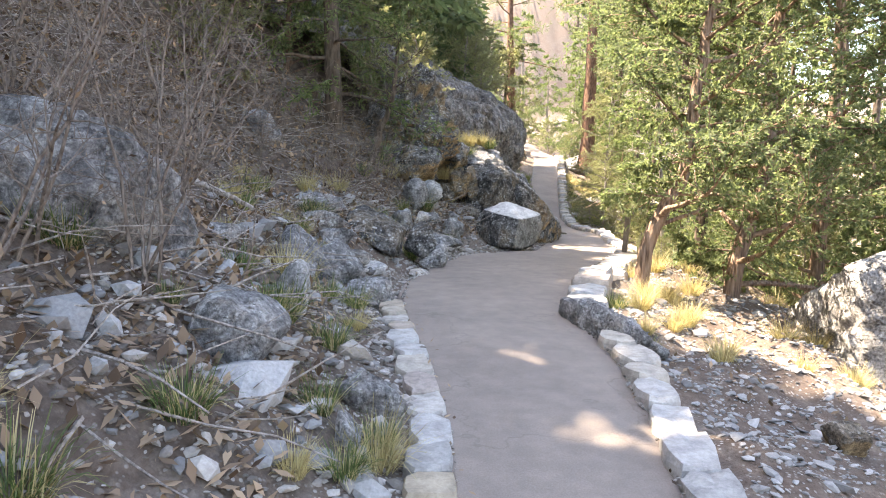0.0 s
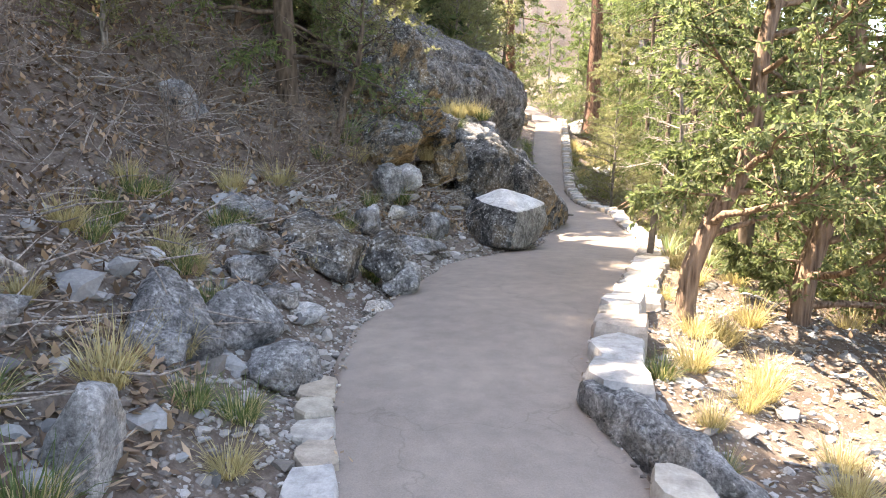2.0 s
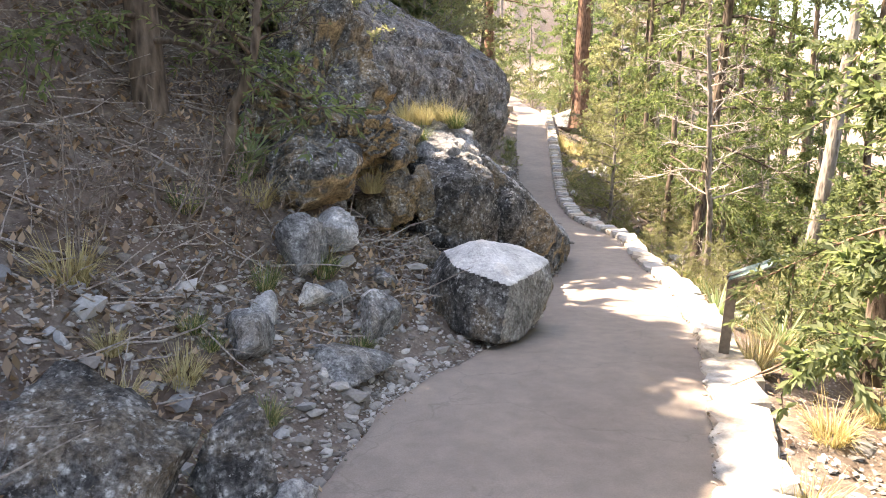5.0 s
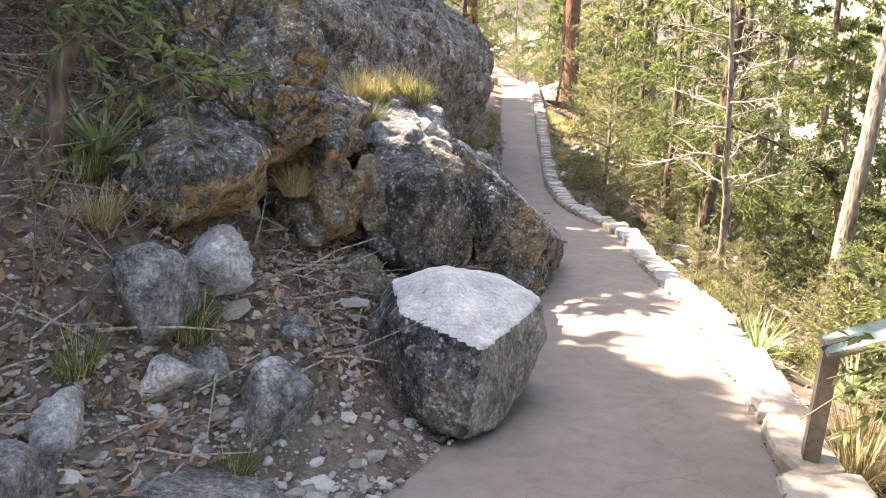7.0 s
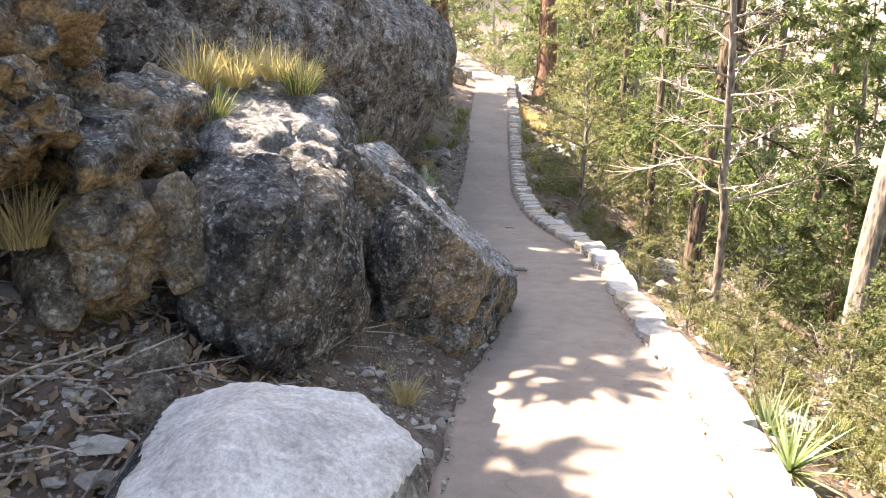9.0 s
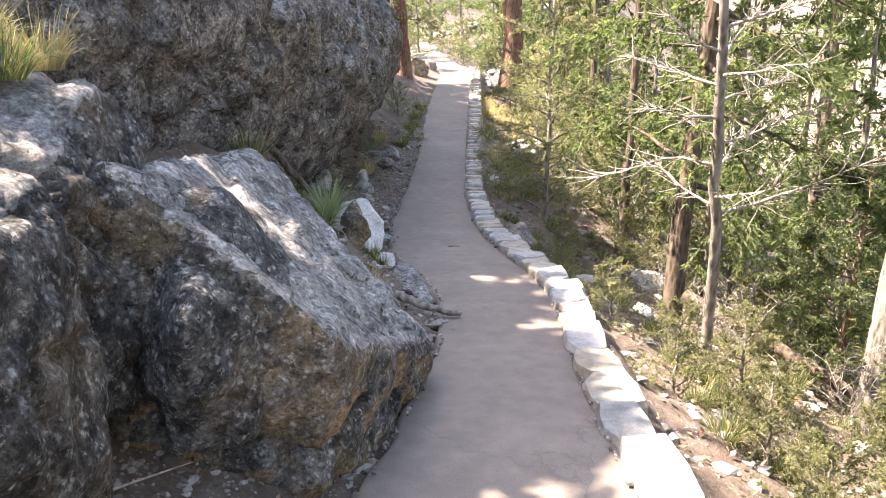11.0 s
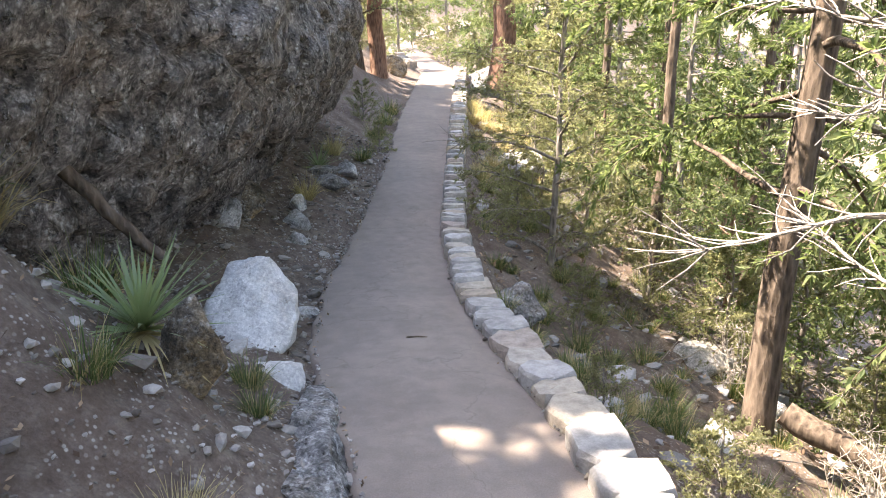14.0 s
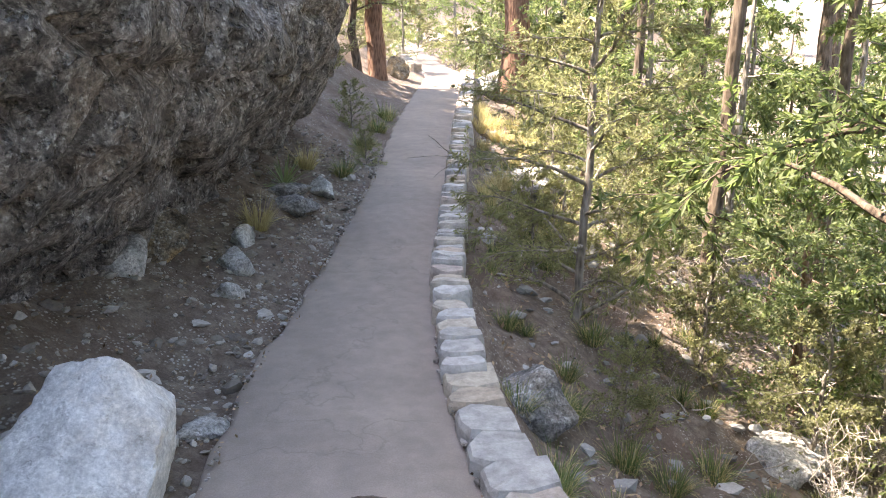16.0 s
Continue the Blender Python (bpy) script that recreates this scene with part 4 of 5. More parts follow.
conifer("ponderosa_pine", "tall ponderosa pine with a straight red-brown trunk", [(4.75, 33.8, 1.5), (4.78, 33.8, 6), (4.8, 33.8, 12), (4.8, 33.8, 18)],
        0.33, 68, BARK_RED, FIR, 34, 0.45, 3.2, 0.1, 0.2, 12, split=True, keep=clear_of_path, wide=0.12)
conifer("ponderosa_pine", "red-barked pine at the foot of the cliff", [(1.35, 34.3, 1.4), (1.2, 34.3, 4), (1.0, 34.4, 9), (1.0, 34.4, 14)],
        0.24, 69, BARK_RED, FIR, 26, 0.40, 2.4, 0.1, 0.2, 12, wide=0.12)
conifer("oak_tree", "dark oak leaning out from the slope", [(0.95, 34.0, 1.3), (0.7, 34.0, 3), (0.9, 33.6, 5), (1.0, 33.0, 7)],
        0.12, 70, BARK, OLIVE, 26, 0.35, 2.0, 0.3, 0.11, 12, wide=0.5)
# trees of the uphill side
conifer("fir_tree", "dark young fir on the leafy slope", [(-2.2, 10.5, 1.6), (-2.25, 10.5, 3.2), (-2.3, 10.5, 5), (-2.3, 10.5, 8.5)],
        0.13, 71, BARK, FIR, 40, 0.10, 1.9, -0.05, 0.08, 22, droop=-0.05, wide=0.25)
conifer("oak_sapling", "crooked dead-looking oak sapling beside the outcrop", [(-1.62, 10.15, 1.2), (-1.5, 10.2, 1.8), (-1.3, 10.25, 2.4), (-1.25, 10.3, 3.3)],
        0.045, 72, BARK, OLIVE, 14, 0.4, 0.8, 0.4, 0.05, 2, wide=0.5)

# pines added mostly unseen uphill to shade the slope and most of the path
SHADE_EDGE = [(-6, 2.2), (4.6, 2.0), (5.3, 1.0), (6.8, 1.08), (8, 1.32), (9.3, 1.7), (10.7, 1.85), (10.9, 1.38), (12.4, 1.38), (12.6, 2.3), (16, 2.5), (17.2, 3.4), (20, 3.9), (28, 3.7), (40, 4.2)]


# keeps leaves whose shadow is wanted, with gaps cut for sun patches
def shade_wanted(p):
    d = np.array(SUN_DIR)
    q = p - d * ((p[:, 2:] - 0.2) / d[2])
    x, y = q[:, 0], q[:, 1]
    wob = 0.10 * np.sin(5.3 * y + 2 * np.sin(1.7 * x)) + 0.06 * np.sin(13 * y)
    ok = x < np.interp(y, [e[0] for e in SHADE_EDGE], [e[1] for e in SHADE_EDGE]) + wob
    dapple = np.sin(2.6 * x + 1.2 * np.sin(2.1 * y)) + np.sin(6.4 * y + 1.4 * np.sin(1.9 * x))
    ok &= ~((y < 5.0) & (x > -0.6) & (dapple > 1.3))
    ok &= ~((y > 12.6) & (y < 16.2) & (x > 1.3) & (dapple > 1.05))
    ok &= ~((y > 16.38 + wob) & (y < 16.85 + wob) & (x > 1.75))
    crest = p - d * ((p[:, 2:] - 1.65) / d[2])
    ok &= ~((crest[:, 0] > -0.5) & (crest[:, 0] < 0.45) & (crest[:, 1] > 12.0) & (crest[:, 1] < 13.4))
    slab = p - d * ((p[:, 2:] - 0.9) / d[2])
    sx, sy = slab[:, 0], slab[:, 1]
    ok &= ~((sx > 0.2) & (sx < 1.5) & (sy > 13.0) & (sy < 15.3) & (np.sin(3.1 * sx + 2.2 * sy) + np.sin(5.2 * sy - 2.4 * sx) > 0.75))
    return ok


for n in range(25):
    y = -1.6 + 1.4 * n
    x = float(edge(y, 1)) - (4.6, 7.2, 5.8)[n % 3]
    foot = gz(x, y)
    conifer("pine_tree", "bushy pine added above the path to cast shade", [(x, y, foot - 0.3), (x, y + 0.1, foot + 2.5), (x + 0.1, y + 0.1, foot + 7.5)],
            0.09, 330 + n, BARK, JUNIPER, 34, 0.22, 2.6, 0.1, 0.30, 12, keep=shade_wanted, gappy=True, wide=0.42, twiggy=0.3, top=0.6)

# forest: templates, copied into place
HIGH_PINE = conifer("pine_tree", "tall pine with bare trunk and a high green crown", straight(15, 0.01, seed=3), 0.2, 83, BARK, JUNIPER, 34, 0.52, 3.0, 0.1, 0.26, 10, wide=0.34, twiggy=0.2, top=0.5)
TALL_PINE = conifer("pine_tree", "very tall pine with a long bare trunk", straight(20, 0.0, seed=8), 0.15, 88, BARK, JUNIPER, 30, 0.64, 3.2, 0.1, 0.28, 10, wide=0.34, twiggy=0.2, top=0.5)
SLIM_FIR = conifer("fir_tree", "slim sunlit fir in the canyon forest", straight(7, -0.02, seed=2), 0.09, 82, BARK_GREY, FIR, 36, 0.05, 1.7, 0.0, 0.11, 16, droop=-0.05, wide=0.3, twiggy=0.3)
ROUND_JUNIPER = conifer("juniper_tree", "rounded juniper on the canyon slope", straight(3.6, 0.05, seed=4), 0.06, 84, BARK_JUNIPER, JUNIPER, 34, 0.05, 1.5, 0.3, 0.085, 24, wide=0.32, twiggy=0.15)
OAK_SHRUB = conifer("oak_shrub", "pale olive oak thicket on the canyon slope", straight(2.3, 0.05, seed=5), 0.04, 85, BARK_GREY, OLIVE, 26, 0.05, 1.2, 0.6, 0.06, 17, wide=0.45, category="shrub", twiggy=0.25)
FAR_FIR = conifer("fir_tree", "distant sunlit fir on the far canyon side", straight(9, 0.01, seed=6), 0.14, 86, BARK, FIR, 22, 0.1, 2.2, -0.05, 0.36, 6, droop=-0.05, wide=0.32, twiggy=0.0, sub_n=4)
FAR_OAK = conifer("oak_shrub", "distant pale oak scrub on the far canyon side", straight(2.8, 0.02, seed=7), 0.06, 87, BARK_GREY, OLIVE, 14, 0.05, 1.7, 0.5, 0.24, 7, wide=0.5, category="shrub", twiggy=0.1, sub_n=4)
frng = np.random.default_rng(12)


def plant_all(tmpl, spots):
    for x, y, size in spots:
        place(tmpl, x, y, frng.uniform(0, 360), size * frng.uniform(0.95, 1.06))


plant_all(HIGH_PINE, [(7.0, 38.5, 0.9), (8.2, 36.0, 1.1), (8.8, 42.5, 1.1), (10.5, 30.0, 1.0)])
plant_all(TALL_PINE, [(13.0, 24.5, 1.0), (12.6, 33.0, 1.0)])
plant_all(SLIM_FIR, [(1.9, 45.5, 0.7), (5.2, 43.5, 0.8), (0.2, 50.0, 1.0), (4.4, 52.0, 1.0), (5.4, 13.0, 0.5), (6.6, 14.8, 0.66), (5.9, 20.6, 0.6), (7.0, 18.9, 0.75), (6.2, 24.4, 0.75), (6.4, 28.4, 0.9), (5.7, 32.4, 0.8), (7.4, 36.0, 1.1), (5.8, 45.0, 1.1), (8.6, 22.6, 0.95), (8.8, 12.4, 0.9), (10.5, 33.0, 1.0), (-1.5, 44.0, 1.2), (-3.8, 18.5, 0.9), (-4.0, 25.0, 1.0), (2.8, 56.0, 1.4), (-2.8, 33.0, 1.0), (9.4, 26.8, 1.0), (8.0, 9.6, 0.8)])
plant_all(ROUND_JUNIPER, [(5.6, 7.4, 1.1), (6.2, 9.4, 1.1), (5.4, 11.6, 0.9), (4.0, 11.4, 0.6), (6.6, 12.2, 1.1), (5.2, 14.6, 0.6), (7.4, 15.6, 1.1), (6.4, 18.0, 0.8), (6.2, 22.4, 0.8), (8.2, 19.8, 1.2), (7.6, 25.6, 1.1), (5.1, 25.0, 0.65), (7.8, 30.0, 1.1), (5.6, 29.8, 0.8), (6.4, 34.0, 1.0), (8.4, 39.0, 1.2), (5.4, 40.5, 1.0), (-0.5, 39.5, 1.0), (-3.4, 12.2, 0.8), (-3.7, 21.0, 1.0), (8.5, 7.0, 1.2), (-5.6, 3.0, 1.0)])
plant_all(OAK_SHRUB, [(4.9, 41.5, 0.8), (1.2, 41.0, 0.7), (0.8, 47.5, 0.9), (4.2, 48.0, 0.9), (2.6, 52.5, 1.0), (0.6, 36.5, 0.8), (3.7, 12.4, 0.5), (5.8, 18.9, 0.5), (5.2, 20.4, 0.6), (4.6, 23.8, 0.7), (4.2, 26.0, 0.7), (4.6, 28.2, 0.8), (4.9, 30.6, 0.9), (7.0, 26.6, 1.0), (5.6, 36.5, 1.0), (0.3, 30.2, 0.8), (-1.6, 17.6, 1.0), (-2.6, 15.2, 1.0), (-2.2, 20.6, 1.1), (-1.4, 23.4, 1.0), (-3.4, 8.6, 0.7), (-4.2, 5.4, 0.9), (-2.2, 27.6, 1.0), (8.6, 21.6, 0.9), (7.2, 12.9, 0.8), (6.6, 21.2, 0.9), (6.9, 16.8, 0.9), (4.6, 10.2, 0.7), (5.9, 27.0, 0.9)])
for x, y, z, size in [(-0.6, 19.0, 3.4, 0.8), (-0.4, 21.2, 3.6, 0.9), (-0.2, 23.6, 3.8, 0.9), (-1.6, 15.0, 2.9, 0.8), (-1.3, 13.3, 2.5, 0.6), (-2.0, 12.6, 2.6, 0.7)]:
    place(OAK_SHRUB, x, y, 60 * x, size, z)
for n in range(105):
    x, y = frng.uniform(10, 64), frng.uniform(-6, 105)
    if x < 17 and y < 32 and n % 3:
        continue
    near = x < 24 and y < 45
    place(FAR_OAK if near or frng.uniform() < 0.5 else FAR_FIR, x, y, frng.uniform(0, 360), frng.uniform(0.8, 1.3))
for k, tmpl in enumerate((HIGH_PINE, TALL_PINE, SLIM_FIR, ROUND_JUNIPER, OAK_SHRUB, FAR_FIR, FAR_OAK)):
    x, y = 30 + 6 * k, 45 + 5 * k
    tmpl.matrix_basis = pose(x, y, gz(x, y))

# ---- shrubs, grass, yuccas ----
for n, (x, y, h) in enumerate([(-1.35, 2.75, 1.2), (-1.6, 2.4, 1.3), (-1.65, 3.75, 1.4), (-1.9, 2.6, 1.7), (-2.05, 4.4, 1.5), (-2.5, 3.6, 1.7), (-2.7, 5.2, 1.5), (-2.4, 2.2, 1.5), (-3.0, 4.4, 1.8)]):
    bare_shrub(x, y, h, 200 + n, 5, leaves=30, tilt=(-0.05, 0.1))
for n, (x, y, h) in enumerate([(-1.75, 8.5, 0.9), (-1.55, 9.2, 1.0), (-2.4, 7.6, 0.8), (-2.8, 9.2, 1.0), (-3.2, 6.8, 1.1), (-2.0, 11.2, 0.9), (-1.3, 9.5, 0.6)]):
    bare_shrub(x, y, h, 230 + n, 5, leaves=20)
for n, (x, y, h) in enumerate([(4.3, 16.8, 0.8), (5.0, 17.6, 0.9), (5.4, 16.2, 1.0), (4.9, 19.6, 0.7), (5.6, 20.6, 1.0), (5.2, 23.0, 1.1), (6.0, 18.8, 1.1), (4.4, 24.6, 0.9)]):
    bare_shrub(x, y, h, 250 + n, 7, mat=TWIG_PALE, name="dead_shrub", label="bleached dead brush with bare branching twigs", tilt=(0, -0.2))

trng = np.random.default_rng(33)
for n, (k, x, y, s) in enumerate([
        ("green", -0.72, 3.45, 0.9), ("green", -0.62, 2.75, 0.8), ("green", -0.95, 3.2, 0.8), ("dry", -1.2, 4.35, 1.0), ("green", -1.35, 3.9, 0.9), ("green", -1.0, 4.6, 0.8),
        ("dry", -1.75, 6.1, 0.9), ("green", -1.3, 5.6, 0.7), ("dry", -1.7, 8.3, 1.1), ("green", -0.75, 8.2, 0.7), ("green", -0.75, 7.6, 0.8), ("green", -1.05, 9.3, 0.9),
        ("green", -0.78, 9.75, 1.1), ("green", -0.45, 9.25, 0.7), ("green", -1.5, 10.4, 1.2), ("dry", -1.3, 10.1, 1.0), ("green", -1.6, 9.5, 1.0), ("dry", -0.55, 11.6, 1.1)]):
    tuft(k, x, y, s, seed=n)
for n, (k, x, y, z, s) in enumerate([
        ("dry", -0.42, 12.75, 1.78, 1.05), ("dry", -0.25, 12.9, 1.80, 1.05), ("dry", -0.05, 13.1, 1.84, 1.0), ("green", 0.1, 13.0, 1.76, 1.0), ("dry", -0.45, 13.1, 1.84, 1.05), ("green", -0.3, 12.5, 1.60, 1.1), ("dry", -0.2, 13.35, 1.86, 1.0), ("green", -0.45, 12.35, 1.50, 1.1), ("dry", 0.05, 13.4, 1.8, 1.0),
        ("dry", -0.62, 11.25, 1.22, 1.0), ("dry", 0.55, 12.5, 0.12, 0.8), ("dry", 0.75, 12.2, 0.14, 0.7), ("green", 0.2, 11.1, 0.55, 0.8)]):
    tuft(k, x, y, s, z, n)
for n, (k, x, y, s) in enumerate([
        ("green", 0.15, 16.3, 1.4), ("green", 0.4, 16.9, 1.3), ("dry", -0.05, 16.8, 1.4), ("green", 0.75, 16.0, 1.0), ("green", 0.3, 15.7, 1.2), ("green", 1.1, 16.9, 0.8), ("dry", 1.15, 15.6, 0.8), ("green", 1.2, 16.6, 0.7),
        ("dry", 0.75, 21.9, 1.2), ("green", 1.3, 24.3, 1.3), ("dry", 0.9, 24.0, 1.2), ("green", 1.45, 26.2, 1.5), ("green", 1.6, 27.4, 1.6), ("green", 1.7, 28.6, 1.6),
        ("dry", 1.6, 7.75, 1.0), ("dry", 1.9, 7.0, 0.9), ("dry", 2.2, 7.4, 1.1), ("dry", 2.1, 8.5, 1.0), ("green", 1.12, 5.7, 0.8), ("green", 1.2, 4.9, 0.6), ("dry", 2.6, 8.9, 1.1), ("dry", 2.2, 9.7, 1.2), ("dry", 2.5, 10.2, 1.2)]):
    tuft(k, x, y, s, seed=n + 3)
for n in range(46):
    y = trng.uniform(1.2, 9.0)
    x = float(edge(y, 1)) - trng.uniform(0.25, 2.0)
    tuft("green" if trng.uniform() < 0.6 else "dry", x, y, trng.uniform(0.5, 1.0), seed=n)
for n in range(130):
    y = trng.uniform(12.5, 27)
    x = float(edge(y, 2)) + trng.uniform(0.35, 2.8)
    tuft("green" if trng.uniform() < 0.93 else "dry", x, y, trng.uniform(0.6, 1.15), seed=n)
for n in range(16):
    y = trng.uniform(4.6, 8.5)
    x = float(edge(y, 2)) + trng.uniform(0.45, 2.2)
    tuft("dry", x, y, trng.uniform(0.6, 1.1), seed=n)
for n in range(26):
    y = trng.uniform(24, 32)
    x = float(edge(y, 2)) + trng.uniform(0.4, 1.6)
    tuft("dry", x, y, trng.uniform(1.0, 1.8), seed=n)

yucca(0.76, 16.5, 0.48, 1, n=95, dead=40)
yucca(0.78, 23.2, 0.40, 2)
yucca(-1.48, 10.55, 0.42, 3)
yucca(2.72, 11.9, 0.42, 4)
yucca(3.05, 11.2, 0.45, 5)
yucca(2.95, 12.6, 0.40, 6)
yucca(3.4, 10.3, 0.42, 7)
yucca(6.1, 24.6, 0.5, 8)
yucca(-0.1, 22.0, 0.4, 9)

# low green thicket beyond the wall
thicket = OAK_SHRUB
for n, (x, y, s) in enumerate([(3.3, 15.0, 0.32), (3.6, 14.2, 0.34), (3.2, 16.2, 0.28), (3.9, 15.2, 0.36), (3.3, 13.2, 0.28), (4.4, 14.2, 0.4), (3.0, 17.3, 0.2), (3.4, 22.6, 0.45), (3.9, 23.6, 0.5), (3.5, 19.8, 0.3), (4.8, 21.6, 0.5), (1.2, 27.2, 0.35), (1.55, 25.2, 0.25)]):
    place(thicket, x, y, n * 77.0, s)


def dead_log(name, pts, r, label, mat):
    s = Soup()
    rng = np.random.default_rng(len(pts) + int(r * 1000))
    line = np.array(pts, float)
    u = np.linspace(0, 1, 14)
    v = np.linspace(0, 1, len(line))
    line = np.stack([np.interp(u, v, line[:, k]) for k in range(3)], 1) + rng.normal(0, 0.12 * r, (14, 3))
    tube(s, line, r * (1.1 - 0.5 * u) * rng.uniform(0.9, 1.1, 14), 9)
    thing(name, s.mesh(name, [mat], True), label=label, category="log")


dead_log("dead_log", [(-0.5, 16.6, 1.9), (0.05, 17.3, 1.25), (0.5, 17.6, 0.62)], 0.05, "dark furrowed dead log leaning on the cliff", BARK)
dead_log("driftwood_log", [(1.35, 15.62, 0.14), (1.6, 15.52, 0.07), (1.84, 15.44, 0.025)], 0.035, "weathered grey log end lying at the path edge", BARK_GREY)
dead_log("fallen_log", [(4.6, 18.2, -0.75), (5.2, 17.6, -1.0), (5.9, 16.8, -1.4)], 0.09, "fallen dark log below the wall", BARK)
dead_log("fallen_branch", [(-1.75, 4.3, 1.25), (-1.55, 4.25, 1.18), (-1.35, 4.2, 1.1)], 0.02, "short bleached branch caught in the shrubs", TWIG_PALE)
dead_log("fallen_branch", [(-0.55, 10.35, 0.80), (-0.35, 10.1, 0.62), (-0.2, 9.95, 0.52)], 0.014, "curved brown root on the soil bank", TWIG)
dead_log("stick", [(1.88, 18.07, -0.065), (1.96, 18.08, -0.062), (2.02, 18.07, -0.065)], 0.008, "short dark stick lying on the path", BARK)


# ---- gravel, litter, sticks ----
def scatter(n, x_of, y0, y1, rng):
    y = rng.uniform(y0, y1, n)
    x = x_of(y, rng.uniform(0, 1, n))
    return x, y, ground_z(x, y)


def ico1():
    bm = bmesh.new()
    bmesh.ops.create_icosphere(bm, subdivisions=1, radius=1.0)
    v = np.array([p.co for p in bm.verts])
    f = np.array([[q.index for q in p.verts] for p in bm.faces])
    bm.free()
    return v, f


PEBBLE_V, PEBBLE_F = ico1()


def gravel(name, label, where, size, flat, mat, seed):
    rng = np.random.default_rng(seed)
    x, y, z = where
    n = len(x)
    rad = size * rng.lognormal(0, 0.55, n)
    v = PEBBLE_V[None] * rng.uniform(0.65, 1.3, (n, 12, 1))
    v = v * (rad[:, None] * np.stack([rng.uniform(0.7, 1.4, n), rng.uniform(0.7, 1.4, n), flat * rng.uniform(0.7, 1.3, n)], 1))[:, None]
    a = rng.uniform(0, 2 * np.pi, n)
    c, s = np.cos(a)[:, None], np.sin(a)[:, None]
    v = np.stack([v[..., 0] * c - v[..., 1] * s, v[..., 0] * s + v[..., 1] * c, v[..., 2] + 0.25 * v[..., 0]], -1)
    v += np.stack([x, y, z + 0.25 * rad * flat], 1)[:, None]
    so = Soup()
    so.add(v.reshape(-1, 3), (np.arange(n)[:, None, None] * 12 + PEBBLE_F[None]).reshape(-1, 3))
    thing(name, so.mesh(name, [mat]), label=label, category="gravel", kind="stuff")


def pebble_material(name, low, high):
    m, t, b = material(name, 0.92)
    geo = t.nodes.new("ShaderNodeNewGeometry")
    col = ramp(t, geo.outputs["Random Per Island"], (0.0, low), (1.0, high))
    fine = noise_tex(t, geo.outputs["Position"], 60, 5)
    col = mix(t, 0.6, col, ramp(t, fine, (0.3, grey(0.6)), (0.7, grey(1.2))), "MULTIPLY")
    t.links.new(col, b.inputs["Base Color"])
    bump(t, b, fine, 0.5, 0.01)
    return m


PEBBLE = pebble_material("pebbles", (0.11, 0.092, 0.075), (0.42, 0.39, 0.35))
PEBBLE_GREY = pebble_material("grey_flakes", (0.13, 0.125, 0.118), (0.38, 0.37, 0.35))
g = np.random.default_rng(55)
gravel("gravel", "pale limestone chips on the bank beside the path", scatter(9000, lambda y, u: edge(y, 1) - 0.02 - 1.5 * u ** 1.5, 1.0, 9.5, g), 0.011, 0.6, PEBBLE, 1)
gravel("rubble", "broken grey limestone pieces on the lower slope", scatter(260, lambda y, u: edge(y, 1) - 0.25 - 1.3 * u, 1.5, 8.5, g), 0.034, 0.6, PEBBLE_GREY, 2)
gravel("gravel", "pale chips on the brown soil bank", scatter(3600, lambda y, u: edge(y, 1) - 0.02 - 1.7 * u, 8.5, 13.5, g), 0.013, 0.6, PEBBLE, 3)
gravel("gravel", "flat grey limestone flakes on the terrace", scatter(9000, lambda y, u: edge(y, 2) + 0.3 + 2.6 * u, 1.0, 8.5, g), 0.0115, 0.45, PEBBLE_GREY, 4)
gravel("gravel", "pale chips along the foot of the cliff", scatter(3200, lambda y, u: edge(y, 1) - 0.02 - 1.4 * u ** 1.3, 13.5, 26.0, g), 0.014, 0.6, PEBBLE, 5)
gravel("gravel", "stones on the slope below the wall", scatter(1200, lambda y, u: edge(y, 2) + 0.4 + 4.5 * u, 12, 30, g), 0.035, 0.6, PEBBLE_GREY, 6)
gravel("grit", "loose grit along the edges of the path", (lambda y, s: (np.where(s < 0.5, edge(y, 1) + 0.1 * s * s, edge(y, 2) - 0.06 * (1 - s)), y, edge(y, 3) + 0.012))(g.uniform(1, 26, 1500), g.uniform(0, 1, 1500)), 0.006, 0.7, PEBBLE, 7)


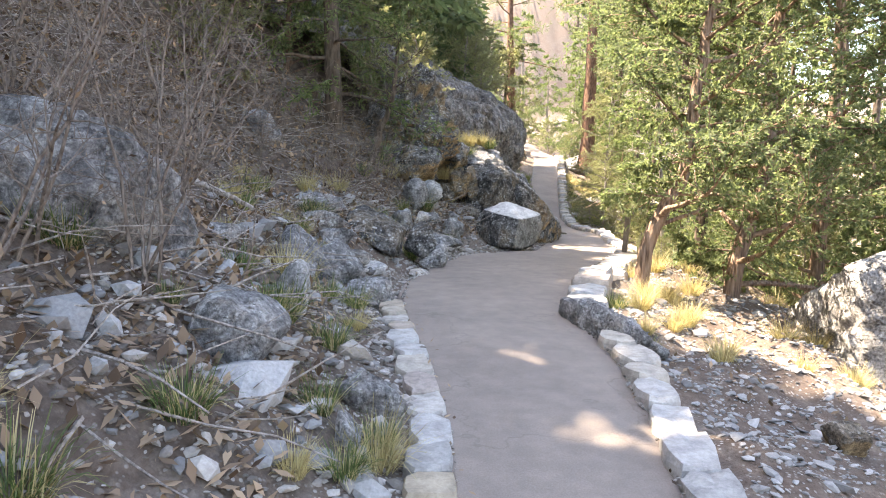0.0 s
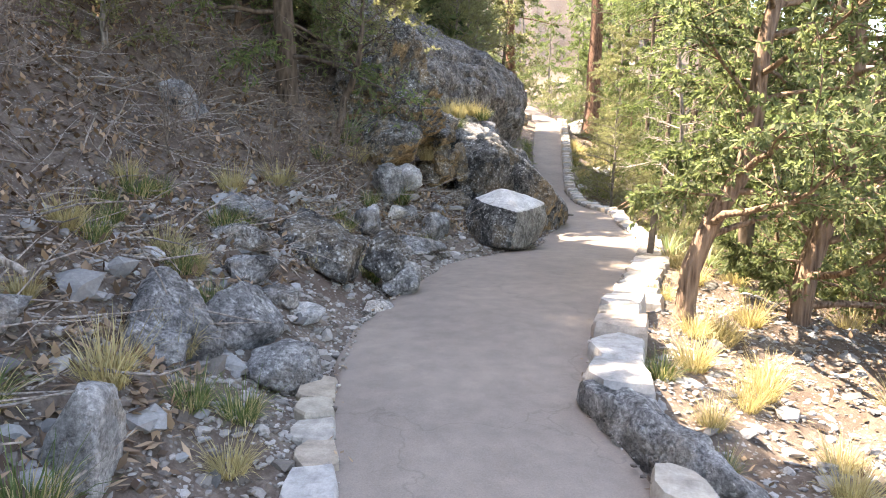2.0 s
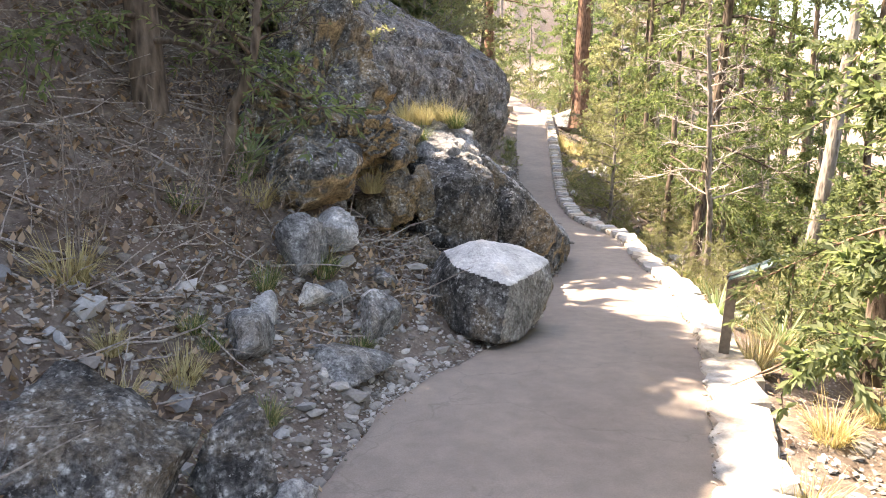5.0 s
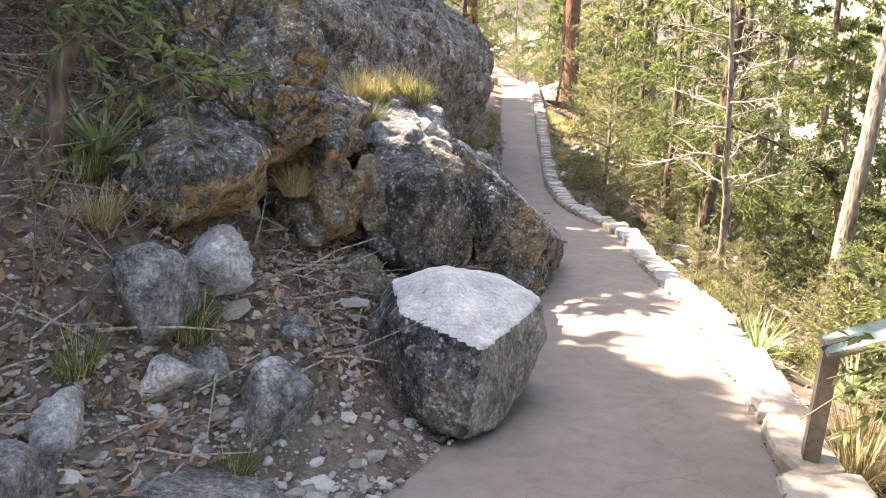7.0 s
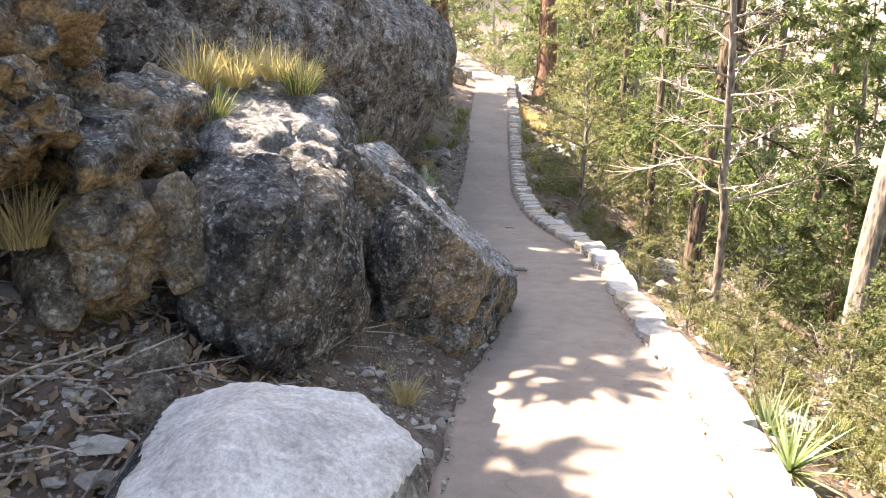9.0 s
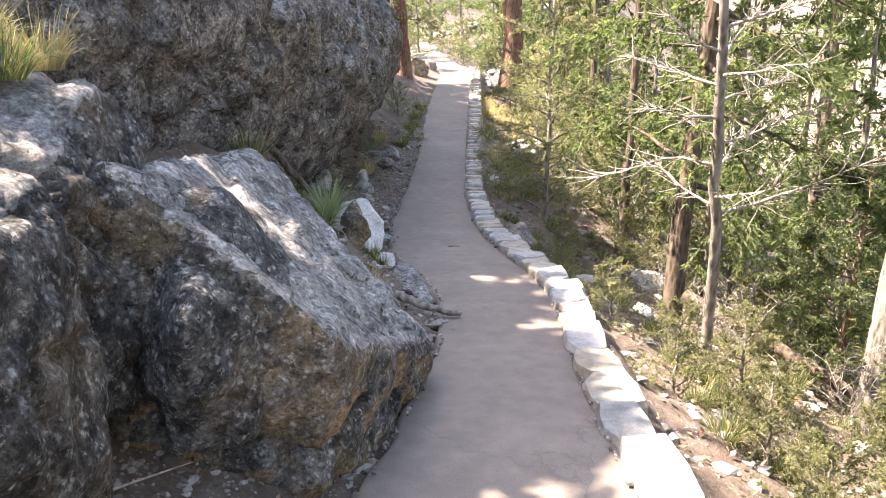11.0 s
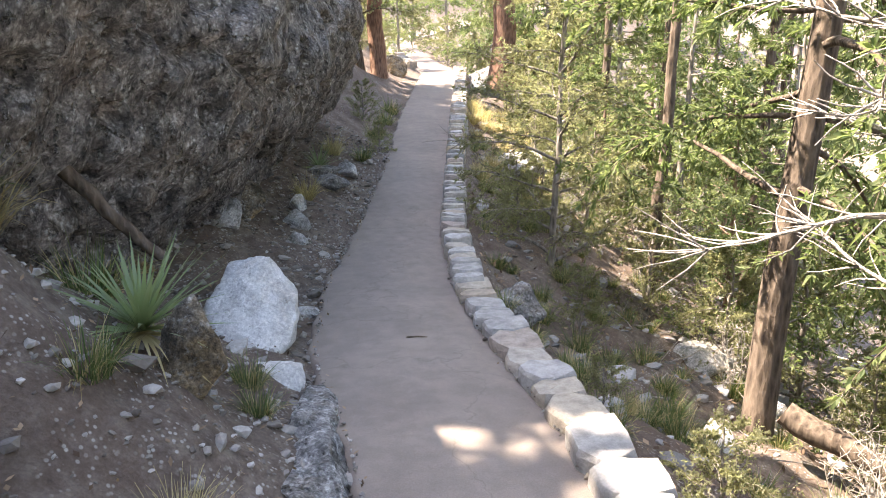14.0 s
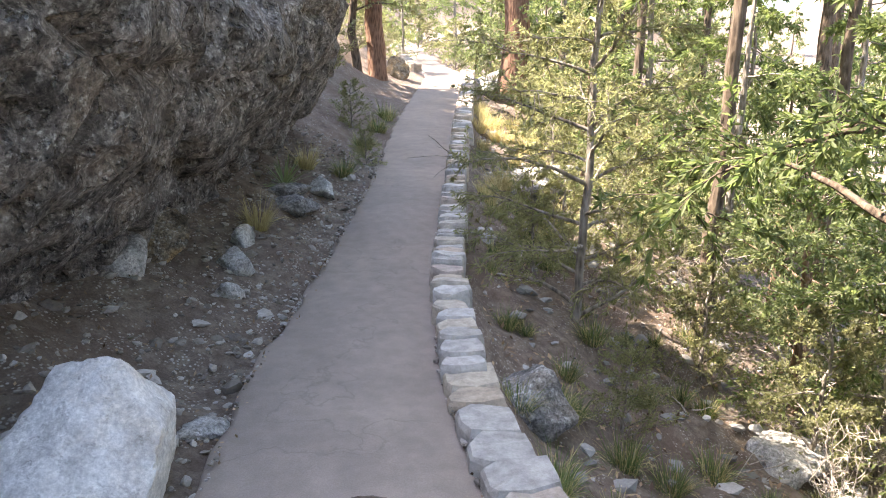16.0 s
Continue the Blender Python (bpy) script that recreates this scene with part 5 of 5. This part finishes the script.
def litter(name, label, where, size, mat, seed):
    rng = np.random.default_rng(seed)
    x, y, z = where
    n = len(x)
    s = Soup()
    way = rng.normal(size=(n, 3)) * [1, 1, 0.7]
    blades(s, np.stack([x, y, z + rng.uniform(0.003, 0.03, n)], 1), way, size * rng.uniform(0.6, 1.3, n), size * rng.uniform(0.3, 0.6, n), seed=seed)
    thing(name, s.mesh(name, [mat]), label=label, category="leaf litter", kind="stuff")


litter("leaf_litter", "brown curled oak leaves covering the slope", scatter(26000, lambda y, u: edge(y, 1) - 0.55 - 3.6 * u, 1.0, 12.0, g), 0.075, LITTER, 1)
litter("leaf_litter", "dead leaves and needles below the wall", scatter(7000, lambda y, u: edge(y, 2) + 0.35 + 4.5 * u, 4.0, 28.0, g), 0.06, LITTER, 2)
litter("leaf_litter", "dead leaves scattered under the cliff", scatter(2500, lambda y, u: edge(y, 1) - 0.05 - 1.6 * u, 9.0, 26.0, g), 0.035, LITTER, 3)


litter("path_litter", "stray dead leaves and needles on the path edges", (lambda y, s: (np.where(s < 0.55, edge(y, 1) + 0.25 * s * s, edge(y, 2) - 0.3 * (1 - s) ** 2), y, edge(y, 3) + 0.008))(g.uniform(1, 26, 420), g.uniform(0, 1, 420)), 0.03, LITTER, 4)


def sticks(name, label, where, seed, mat):
    rng = np.random.default_rng(seed)
    s = Soup()
    for x, y, z in zip(*where):
        line = limb(rng, (x, y, z + 0.03), rng.normal(size=3) * [1, 1, 0.25], rng.uniform(0.2, 0.7), 0.3, 0, 4)
        tube(s, line, np.linspace(0.006, 0.002, 4) * rng.uniform(0.6, 1.5), 4)
    thing(name, s.mesh(name, [mat]), label=label, category="twigs", kind="stuff")


sticks("fallen_twigs", "grey fallen twigs over the leafy slope", scatter(1500, lambda y, u: edge(y, 1) - 0.7 - 3.6 * u, 1.5, 12.5, g), 4, TWIG_SLOPE)
sticks("fallen_twigs", "bleached fallen twigs below the wall", scatter(160, lambda y, u: edge(y, 2) + 1.5 + 3.5 * u, 14.0, 24.0, g), 5, TWIG_PALE)
